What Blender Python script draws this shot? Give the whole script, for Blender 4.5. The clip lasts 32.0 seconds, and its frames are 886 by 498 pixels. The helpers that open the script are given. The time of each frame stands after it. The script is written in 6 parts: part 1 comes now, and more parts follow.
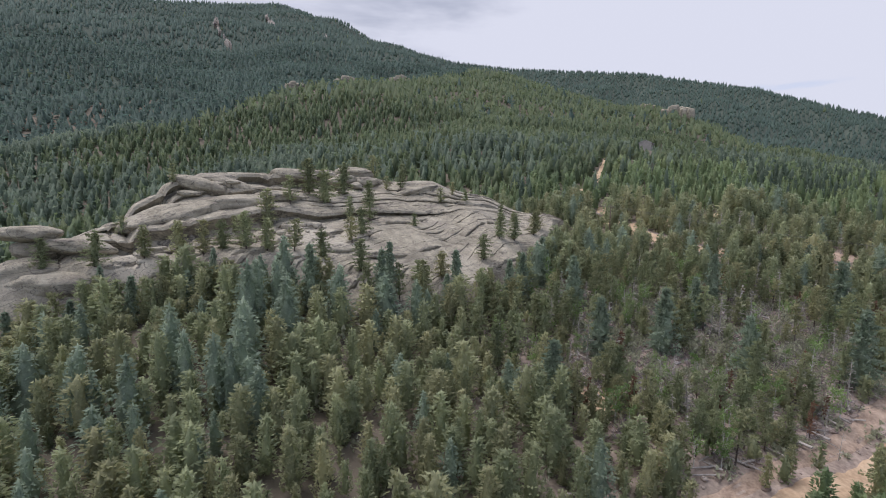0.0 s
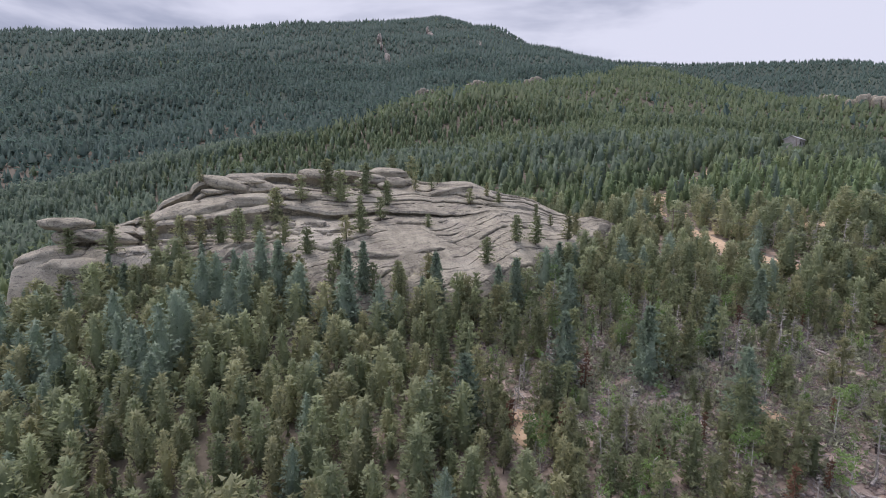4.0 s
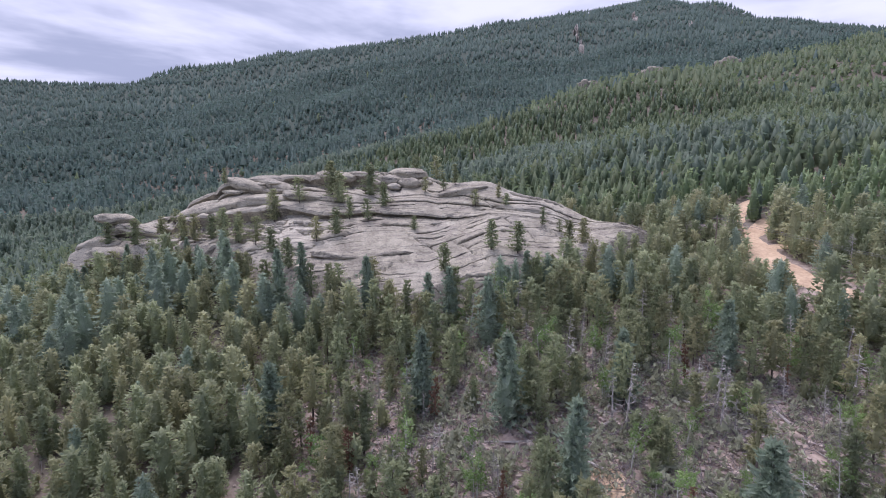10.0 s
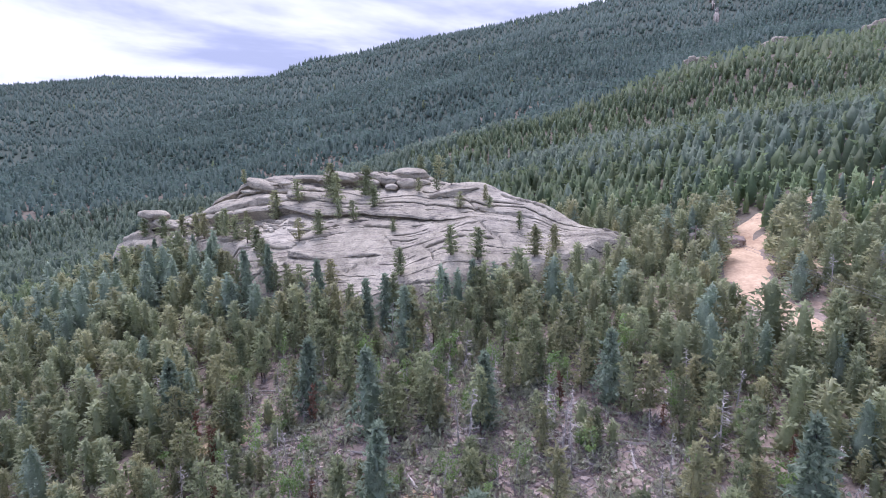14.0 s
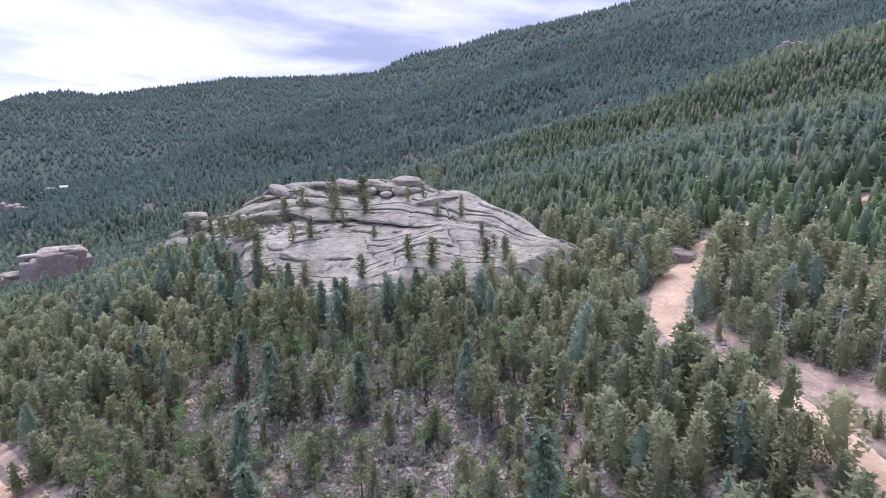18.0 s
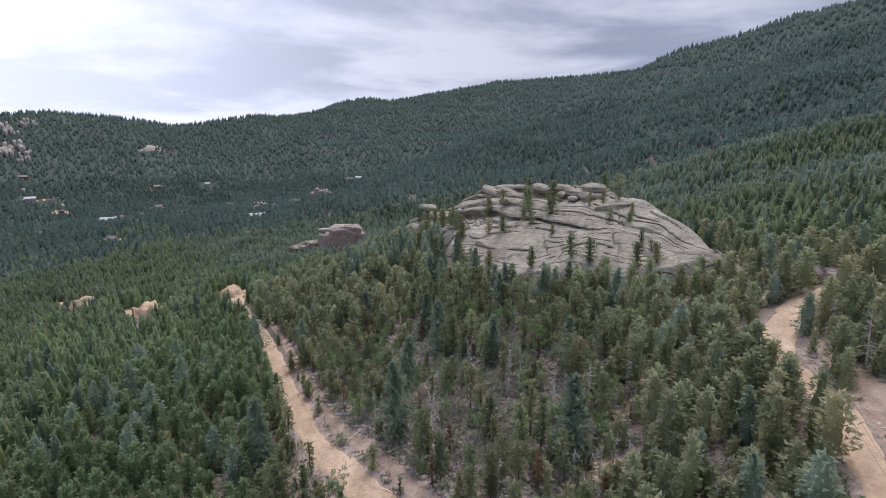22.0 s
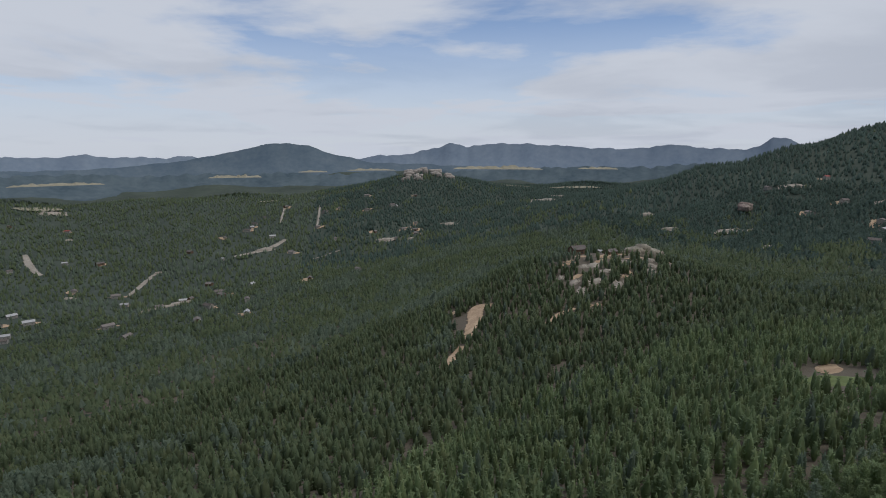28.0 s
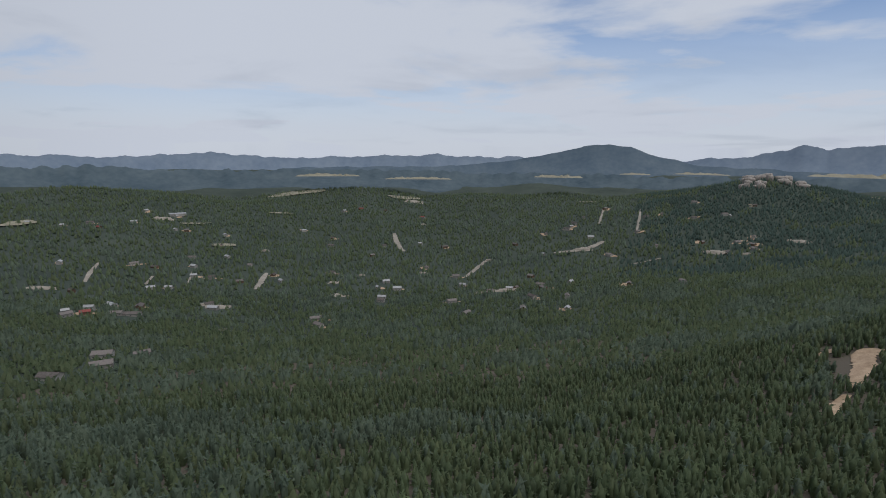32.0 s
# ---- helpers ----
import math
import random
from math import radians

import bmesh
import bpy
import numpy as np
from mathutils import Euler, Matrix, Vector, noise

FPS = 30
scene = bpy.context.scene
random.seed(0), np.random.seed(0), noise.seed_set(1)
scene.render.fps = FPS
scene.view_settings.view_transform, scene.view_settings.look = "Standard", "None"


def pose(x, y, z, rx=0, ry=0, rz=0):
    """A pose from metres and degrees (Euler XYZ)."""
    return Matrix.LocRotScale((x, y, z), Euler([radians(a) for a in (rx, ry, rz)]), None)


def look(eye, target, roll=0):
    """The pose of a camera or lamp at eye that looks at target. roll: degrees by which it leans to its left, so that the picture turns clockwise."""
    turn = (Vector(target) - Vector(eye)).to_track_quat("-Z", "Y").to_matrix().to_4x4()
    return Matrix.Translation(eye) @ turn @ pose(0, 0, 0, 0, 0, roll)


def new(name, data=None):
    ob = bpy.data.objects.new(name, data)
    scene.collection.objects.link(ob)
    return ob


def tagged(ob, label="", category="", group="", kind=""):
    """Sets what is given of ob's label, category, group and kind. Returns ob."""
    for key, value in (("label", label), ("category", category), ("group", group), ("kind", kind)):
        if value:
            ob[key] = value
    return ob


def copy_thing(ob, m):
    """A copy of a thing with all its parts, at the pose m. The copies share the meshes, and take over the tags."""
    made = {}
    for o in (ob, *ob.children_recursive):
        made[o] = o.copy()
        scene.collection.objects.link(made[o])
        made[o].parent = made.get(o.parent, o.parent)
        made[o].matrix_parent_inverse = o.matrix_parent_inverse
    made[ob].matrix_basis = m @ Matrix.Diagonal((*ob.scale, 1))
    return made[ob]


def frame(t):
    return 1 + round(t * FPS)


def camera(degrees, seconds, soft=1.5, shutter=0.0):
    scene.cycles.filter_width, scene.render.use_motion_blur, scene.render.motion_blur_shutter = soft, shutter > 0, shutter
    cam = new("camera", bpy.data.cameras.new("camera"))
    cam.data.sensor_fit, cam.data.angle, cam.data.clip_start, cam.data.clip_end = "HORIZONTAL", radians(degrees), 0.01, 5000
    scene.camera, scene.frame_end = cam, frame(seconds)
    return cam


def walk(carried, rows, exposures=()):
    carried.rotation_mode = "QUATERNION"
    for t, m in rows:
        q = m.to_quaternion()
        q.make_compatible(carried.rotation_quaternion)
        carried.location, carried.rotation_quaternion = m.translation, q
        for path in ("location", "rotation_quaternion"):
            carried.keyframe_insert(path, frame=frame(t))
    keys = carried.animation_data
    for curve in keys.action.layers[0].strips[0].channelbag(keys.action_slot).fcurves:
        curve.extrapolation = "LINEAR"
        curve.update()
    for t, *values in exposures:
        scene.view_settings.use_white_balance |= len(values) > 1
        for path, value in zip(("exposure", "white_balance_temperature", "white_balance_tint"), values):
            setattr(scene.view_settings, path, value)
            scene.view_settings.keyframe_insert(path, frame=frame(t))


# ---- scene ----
cam = camera(78.66, 32.0, soft=1.0)
PATH = [
    (0, 0.00, -0.00, 0.00, 0.00, -8.09, 0.97),
    (0.5, 4.66, 0.70, -0.22, 2.11, -7.99, 0.98),
    (1, 9.31, 1.50, -0.42, 4.57, -7.83, 0.95),
    (1.5, 13.91, 2.46, -0.58, 5.96, -7.81, 0.91),
    (2, 18.44, 3.64, -0.70, 7.67, -7.82, 0.90),
    (2.5, 22.92, 5.06, -0.79, 11.83, -7.84, 0.90),
    (3, 27.35, 6.66, -0.82, 14.47, -7.80, 0.86),
    (3.5, 31.72, 8.37, -0.80, 15.40, -7.83, 0.80),
    (5.5, 47.77, 17.10, -0.06, 22.89, -8.09, 0.53),
    (6, 51.74, 19.52, -0.10, 24.47, -8.19, 0.47),
    (6.5, 55.70, 22.00, -0.16, 26.37, -8.22, 0.43),
    (7, 59.64, 24.55, -0.25, 28.27, -8.32, 0.35),
    (7.5, 63.53, 27.20, -0.31, 29.98, -8.40, 0.27),
    (8, 67.33, 29.92, -0.32, 31.62, -8.46, 0.19),
    (8.5, 71.05, 32.68, -0.23, 33.28, -8.42, 0.17),
    (9, 74.66, 35.47, -0.01, 35.22, -8.47, 0.13),
    (9.5, 78.18, 38.29, 0.36, 37.07, -8.50, 0.08),
    (10, 81.67, 41.17, 0.85, 38.64, -8.45, 0.04),
    (10.5, 85.13, 44.11, 1.42, 40.21, -8.62, -0.01),
    (11, 88.55, 47.12, 2.06, 41.80, -8.88, -0.07),
    (11.5, 91.89, 50.20, 2.72, 43.48, -9.12, -0.17),
    (12, 95.19, 53.36, 3.39, 44.99, -9.31, -0.20),
    (12.5, 98.47, 56.62, 4.06, 46.43, -9.57, -0.28),
    (13, 101.76, 59.99, 4.73, 48.22, -9.84, -0.37),
    (13.5, 105.06, 63.43, 5.38, 50.13, -10.09, -0.43),
    (14, 108.35, 66.83, 5.99, 52.00, -10.28, -0.59),
    (14.5, 111.63, 70.17, 6.62, 53.87, -10.46, -0.70),
    (16.5, 125.02, 82.16, 9.44, 58.26, -10.89, -1.26),
    (17, 128.38, 85.12, 10.09, 60.01, -10.98, -1.24),
    (17.5, 131.75, 88.03, 10.74, 61.66, -10.96, -1.19),
    (18, 135.19, 90.80, 11.37, 63.19, -11.11, -1.23),
    (18.5, 138.76, 93.33, 11.97, 64.23, -11.23, -1.22),
    (19, 142.52, 95.57, 12.51, 65.76, -11.24, -1.22),
    (19.5, 146.50, 97.51, 13.02, 67.31, -11.18, -1.25),
    (20, 150.71, 99.15, 13.50, 69.60, -11.14, -1.19),
    (20.5, 155.14, 100.56, 13.96, 73.63, -11.06, -1.11),
    (21, 159.74, 101.76, 14.38, 78.69, -10.95, -0.94),
    (21.5, 164.42, 102.77, 14.76, 83.92, -10.90, -0.84),
    (22, 169.13, 103.64, 15.12, 89.56, -10.83, -0.73),
    (22.5, 173.85, 104.46, 15.50, 96.25, -10.87, -0.54),
    (23, 178.58, 105.29, 15.93, 103.42, -10.86, -0.50),
    (23.5, 183.33, 106.15, 16.40, 110.85, -10.82, -0.27),
    (24, 188.08, 107.09, 16.86, 117.47, -10.80, -0.12),
    (24.5, 192.83, 108.09, 17.30, 123.94, -10.78, 0.01),
    (25, 197.58, 109.12, 17.69, 130.00, -10.75, 0.13),
    (25.5, 202.34, 110.18, 18.02, 136.72, -10.72, 0.14),
    (27.5, 221.44, 115.09, 18.10, 162.93, -10.64, 0.03),
    (28, 226.10, 116.33, 18.41, 169.77, -10.62, 0.18),
    (28.5, 230.73, 117.56, 18.76, 175.97, -10.60, 0.22),
    (29, 235.35, 118.78, 19.17, 181.61, -10.52, 0.32),
    (29.5, 239.95, 120.00, 19.60, 187.35, -10.46, 0.43),
    (30, 244.55, 121.20, 20.03, 192.89, -10.39, 0.52),
    (30.5, 249.14, 122.40, 20.46, 197.56, -10.38, 0.63),
    (31, 253.72, 123.60, 20.87, 199.84, -10.74, 0.65),
    (31.5, 258.30, 124.80, 21.27, 201.00, -10.80, 0.58),
    (32, 262.89, 125.99, 21.65, 201.79, -10.74, 0.58),
]
walk(cam, [(t, look((x, y, z), Vector((x, y, z)) + Vector((-math.sin(radians(a)) * math.cos(radians(p)), math.cos(radians(a)) * math.cos(radians(p)), math.sin(radians(p)))), r)) for t, x, y, z, a, p, r in PATH], [(0, 0.12, 5960, 18), (6, 0.2, 5860, 24), (9, 0.36, 5700, 27), (14, 0.76, 5390, 31), (19, 0.58, 5420, 29), (21, 0.25, 5680, 24), (23, -0.1, 5900, 16), (25, -0.43, 6250, 14), (28, -0.92, 5950, 11), (32, -0.94, 5900, 11)])


# ---------------------------------------------------------------- light
world = bpy.data.worlds.new("sky")
scene.world = world
world.use_nodes = True
SUN_AZ, SUN_EL = radians(-60), radians(66)


def build_sky():
    t = world.node_tree
    t.nodes.clear()
    link = t.links.new
    out = t.nodes.new("ShaderNodeOutputWorld")
    back = t.nodes.new("ShaderNodeBackground")
    back.inputs["Strength"].default_value = 0.12
    sky = t.nodes.new("ShaderNodeTexSky")
    sky.sky_type, sky.sun_disc = "NISHITA", False
    sky.sun_elevation, sky.sun_rotation = SUN_EL, SUN_AZ
    sky.altitude, sky.air_density, sky.dust_density = 2500, 1.0, 1.5
    co = t.nodes.new("ShaderNodeTexCoord")
    sep = t.nodes.new("ShaderNodeSeparateXYZ")
    link(co.outputs["Generated"], sep.inputs[0])

    def math_node(op, a, b=None, c=None):
        m = t.nodes.new("ShaderNodeMath")
        m.operation = op
        for slot, v in zip(m.inputs, (a, b, c)):
            if v is None:
                continue
            if isinstance(v, (int, float)):
                slot.default_value = v
            else:
                link(v, slot)
        return m.outputs[0]

    zc = math_node("ADD", math_node("MAXIMUM", sep.outputs[2], 0.0), 0.09)
    px, py = math_node("DIVIDE", sep.outputs[0], zc), math_node("DIVIDE", sep.outputs[1], zc)
    comb = t.nodes.new("ShaderNodeCombineXYZ")
    link(px, comb.inputs[0]), link(py, comb.inputs[1])

    def cloud_noise(scale, detail, seed, rough=0.55):
        n = t.nodes.new("ShaderNodeTexNoise")
        n.noise_dimensions = "4D"
        n.inputs["Scale"].default_value, n.inputs["Detail"].default_value = scale, detail
        n.inputs["Roughness"].default_value, n.inputs["W"].default_value = rough, seed
        n.inputs["Distortion"].default_value = 0.35
        link(comb.outputs[0], n.inputs["Vector"])
        return n.outputs["Fac"]

    # cover is closed over the mountains and opens to blue towards the plains
    side = math_node("MULTIPLY_ADD", sep.outputs[1], 0.085, math_node("MULTIPLY", sep.outputs[0], -0.05))
    cover = math_node("ADD", cloud_noise(0.42, 7.0, 3.1), side)
    ramp = t.nodes.new("ShaderNodeMapRange")
    ramp.interpolation_type = "SMOOTHSTEP"
    ramp.inputs["From Min"].default_value, ramp.inputs["From Max"].default_value = 0.31, 0.45
    link(cover, ramp.inputs["Value"])
    low = t.nodes.new("ShaderNodeMapRange")      # closed milky band towards the horizon
    low.inputs["From Min"].default_value, low.inputs["From Max"].default_value = 0.03, 0.24
    low.inputs["To Min"].default_value, low.inputs["To Max"].default_value = 0.92, 0.0
    link(sep.outputs[2], low.inputs["Value"])
    fac = math_node("MAXIMUM", ramp.outputs[0], low.outputs[0])
    shade = t.nodes.new("ShaderNodeMapRange")
    shade.interpolation_type = "SMOOTHSTEP"
    shade.inputs["From Min"].default_value, shade.inputs["From Max"].default_value = 0.42, 0.60
    link(math_node("ADD", cloud_noise(0.55, 6.0, 8.7), math_node("MULTIPLY_ADD", sep.outputs[0], -0.095, -0.055)), shade.inputs["Value"])     # greyer to the west
    tone = t.nodes.new("ShaderNodeMixRGB")
    tone.inputs[1].default_value = (5.5, 5.6, 5.8, 1)
    tone.inputs[2].default_value = (2.7, 2.95, 3.45, 1)
    north = t.nodes.new("ShaderNodeMapRange")    # the grey undersides lie over the mountains
    north.inputs["From Min"].default_value, north.inputs["From Max"].default_value = -0.75, 0.25
    north.inputs["To Min"].default_value = 0.25
    link(sep.outputs[1], north.inputs["Value"])
    link(math_node("MULTIPLY", shade.outputs[0], north.outputs[0]), tone.inputs[0])
    mix = t.nodes.new("ShaderNodeMixRGB")
    link(fac, mix.inputs[0]), link(sky.outputs[0], mix.inputs[1]), link(tone.outputs[0], mix.inputs[2])
    bright = t.nodes.new("ShaderNodeMapRange")   # the open side of the sky is the brighter one
    bright.interpolation_type = "SMOOTHSTEP"
    bright.inputs["From Min"].default_value, bright.inputs["From Max"].default_value = 0.15, -0.75
    bright.inputs["To Min"].default_value, bright.inputs["To Max"].default_value = 1.0, 1.65
    link(sep.outputs[1], bright.inputs["Value"])
    lift = t.nodes.new("ShaderNodeVectorMath")
    lift.operation = "SCALE"
    link(mix.outputs[0], lift.inputs[0]), link(bright.outputs[0], lift.inputs["Scale"])
    link(lift.outputs[0], back.inputs["Color"])
    link(back.outputs[0], out.inputs["Surface"])


build_sky()
sun_data = bpy.data.lights.new("sun", "SUN")
sun_data.energy, sun_data.angle, sun_data.color = 2.6, radians(28), (1.0, 0.95, 0.88)
sun = new("sun", sun_data)
sun.matrix_world = look((0, 0, 500), Vector((0, 0, 500)) - Vector((math.sin(SUN_AZ) * math.cos(SUN_EL), math.cos(SUN_AZ) * math.cos(SUN_EL), math.sin(SUN_EL))))


# ---------------------------------------------------------------- materials
def material(name, dark, light, scale, rough=0.85, fine=None, bump=0.0, bump_scale=None, varied=0.0, attr="", spec=0.3, through_light=0.0, alt=None):
    """A ground, bark, needle or stone surface: two colours mixed by coarse and fine noise, with relief and piece-to-piece variation."""
    m = bpy.data.materials.new(name)
    m.use_nodes = True
    t = m.node_tree
    link, bsdf = t.links.new, t.nodes["Principled BSDF"]
    bsdf.inputs["Roughness"].default_value = rough
    bsdf.inputs["Specular IOR Level"].default_value = spec
    co = t.nodes.new("ShaderNodeNewGeometry")
    a = t.nodes.new("ShaderNodeTexNoise")
    a.inputs["Scale"].default_value, a.inputs["Detail"].default_value, a.inputs["Roughness"].default_value = scale, 5.0, 0.62
    link(co.outputs["Position"], a.inputs["Vector"])
    b = t.nodes.new("ShaderNodeTexNoise")
    b.inputs["Scale"].default_value, b.inputs["Detail"].default_value = fine or scale * 9, 4.0
    link(co.outputs["Position"], b.inputs["Vector"])
    add = t.nodes.new("ShaderNodeMath")
    add.operation = "MULTIPLY_ADD"
    add.inputs[1].default_value = 0.5
    link(b.outputs["Fac"], add.inputs[0]), link(a.outputs["Fac"], add.inputs[2])
    value = add.outputs[0]
    if varied:
        info = t.nodes.new("ShaderNodeObjectInfo")
        pieces = info.outputs["Random"]
        if attr:
            at = t.nodes.new("ShaderNodeAttribute")
            at.attribute_name = attr
            s = t.nodes.new("ShaderNodeMath")
            link(at.outputs["Fac"], s.inputs[0]), link(pieces, s.inputs[1])
            w = t.nodes.new("ShaderNodeMath")
            w.operation = "FRACT"
            link(s.outputs[0], w.inputs[0])
            pieces = w.outputs[0]
        isl = t.nodes.new("ShaderNodeMath")
        isl.operation = "MULTIPLY_ADD"
        isl.inputs[1].default_value = 0.35
        link(co.outputs["Random Per Island"], isl.inputs[0]), link(pieces, isl.inputs[2])
        v = t.nodes.new("ShaderNodeMath")
        v.operation = "MULTIPLY_ADD"
        v.inputs[1].default_value = varied
        link(isl.outputs[0], v.inputs[0]), link(value, v.inputs[2])
        off = t.nodes.new("ShaderNodeMath")
        off.operation = "SUBTRACT"
        off.inputs[1].default_value = varied * 0.67
        link(v.outputs[0], off.inputs[0])
        value = off.outputs[0]
    ramp = t.nodes.new("ShaderNodeValToRGB")
    ramp.color_ramp.elements[0].position, ramp.color_ramp.elements[1].position = 0.50, 1.0
    ramp.color_ramp.elements[0].color, ramp.color_ramp.elements[1].color = (*dark, 1), (*light, 1)
    link(value, ramp.inputs["Fac"])
    colour = ramp.outputs["Color"]
    if alt and varied:     # some trees of a stand have another tint
        spin = t.nodes.new("ShaderNodeMath")
        spin.operation = "MULTIPLY"
        spin.inputs[1].default_value = 7.31
        link(pieces, spin.inputs[0])
        part_of = t.nodes.new("ShaderNodeMath")
        part_of.operation = "FRACT"
        link(spin.outputs[0], part_of.inputs[0])
        share = t.nodes.new("ShaderNodeMapRange")
        share.inputs["From Min"].default_value, share.inputs["From Max"].default_value = 0.35, 1.0
        link(part_of.outputs[0], share.inputs["Value"])
        tint = t.nodes.new("ShaderNodeMixRGB")
        tint.blend_type = "MULTIPLY"
        tint.inputs[2].default_value = (*alt, 1)
        link(share.outputs[0], tint.inputs[0]), link(colour, tint.inputs[1])
        colour = tint.outputs[0]
    link(colour, bsdf.inputs["Base Color"])
    if through_light:
        tr = t.nodes.new("ShaderNodeBsdfTranslucent")
        dim = t.nodes.new("ShaderNodeMixRGB")
        dim.blend_type = "MULTIPLY"
        dim.inputs[0].default_value = 1.0
        dim.inputs[2].default_value = (through_light, through_light, through_light, 1)
        link(colour, dim.inputs[1]), link(dim.outputs[0], tr.inputs["Color"])
        mixed = t.nodes.new("ShaderNodeAddShader")     # what a needle reflects and what it lets through
        link(bsdf.outputs[0], mixed.inputs[0]), link(tr.outputs[0], mixed.inputs[1])
        link(mixed.outputs[0], t.nodes["Material Output"].inputs["Surface"])
    if bump:
        bp = t.nodes.new("ShaderNodeBump")
        bp.inputs["Strength"].default_value, bp.inputs["Distance"].default_value = 1.0, bump
        n = t.nodes.new("ShaderNodeTexNoise")
        n.inputs["Scale"].default_value, n.inputs["Detail"].default_value = bump_scale or scale * 6, 6.0
        link(co.outputs["Position"], n.inputs["Vector"])
        link(n.outputs["Fac"], bp.inputs["Height"]), link(bp.outputs["Normal"], bsdf.inputs["Normal"])
    return m


PINE = material("pine_needles", (0.043, 0.060, 0.030), (0.081, 0.105, 0.051), 0.03, 0.8, fine=1.2, varied=0.20, attr="tone", through_light=1.25, alt=(1.10, 1.0, 0.96))
# a lighter, greyer green than PINE, for trees round the open slope
NEAR_PINE = material("near_pine_needles", (0.087, 0.099, 0.053), (0.180, 0.194, 0.110), 0.3, 0.8, varied=0.38, attr="tone", through_light=1.25, alt=(1.12, 1.0, 0.98))
STAND_PINE = material("stand_pine_needles", (0.062, 0.086, 0.041), (0.124, 0.158, 0.076), 0.03, 0.8, fine=1.2, varied=0.24, attr="tone", through_light=1.25, alt=(1.10, 1.0, 0.96))
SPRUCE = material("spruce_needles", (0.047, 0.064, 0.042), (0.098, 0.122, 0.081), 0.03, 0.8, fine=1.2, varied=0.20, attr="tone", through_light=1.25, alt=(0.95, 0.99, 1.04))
# cloud shade and distance haze are put into this darker, bluer needle colour
HAZED_SHADED = material("hazed_shaded_needles", (0.028, 0.045, 0.034), (0.058, 0.084, 0.066), 0.012, 0.85, fine=0.4, varied=0.14, attr="tone", through_light=1.25, alt=(0.95, 0.99, 1.05))
ASPEN = material("aspen_leaves", (0.070, 0.110, 0.035), (0.170, 0.230, 0.085), 0.4, 0.7, varied=0.3, attr="tone", through_light=0.9)
BLUE_SPRUCE = material("blue_spruce_needles", (0.082, 0.103, 0.072), (0.165, 0.196, 0.140), 0.5, 0.8, varied=0.25, attr="tone", through_light=1.25)
RUST = material("dead_needles", (0.080, 0.045, 0.030), (0.190, 0.110, 0.070), 0.4, 0.9, varied=0.3, attr="tone", through_light=0.7)
BARK = material("bark", (0.055, 0.042, 0.035), (0.150, 0.120, 0.100), 1.5, 0.95, varied=0.2, attr="tone")
GREYWOOD = material("weathered_wood", (0.21, 0.188, 0.168), (0.49, 0.445, 0.40), 1.5, 0.9, varied=0.3)
ASPEN_BARK = material("aspen_bark", (0.30, 0.29, 0.25), (0.62, 0.60, 0.54), 2.0, 0.85, varied=0.2)
DIRT = material("dirt_road", (0.33, 0.222, 0.138), (0.64, 0.475, 0.315), 0.12, 0.95, fine=1.6, bump=0.15, bump_scale=1.2)


# ---------------------------------------------------------------- shape of the land
CX, CY = 100.0, 60.0
HILLS = [(60, 130, 90, -3.4), (-60, 30, 110, 15.9), (40, -80, 160, 6.1), (-150, -120, 180, 20.9), (110, -360, 170, 18.6), (330, -60, 240, -28.1), (-20, -430, 110, 56), (-250, 120, 200, -3.7), (-420, -330, 320, 6.8), (0, 360, 180, 39.8), (-420, 480, 240, 74.2), (620, -700, 450, -26.8), (700, -1150, 500, -24.3), (-800, -450, 420, 26.0), (-800, -1150, 500, -20.5), (1400, -900, 800, -101.1), (500, -1900, 800, -95.3), (1300, -1700, 700, -9.9), (300, 250, 300, 132.3), (-700, 80, 350, 33.2), (-60, 92, 30, 9.5), (-34, 100, 15, 4), (150, 400, 38, 16), (900, -2500, 260, 26), (1700, -2150, 300, 34), (2300, -1500, 300, 30), (0, -3300, 1600, -32.2), (2600, -2300, 1500, -83.5), (-1800, -2800, 1600, -37.5)]


def polar(az, dist, z):
    return CX + dist * math.sin(radians(az)), CY + dist * math.cos(radians(az)), z


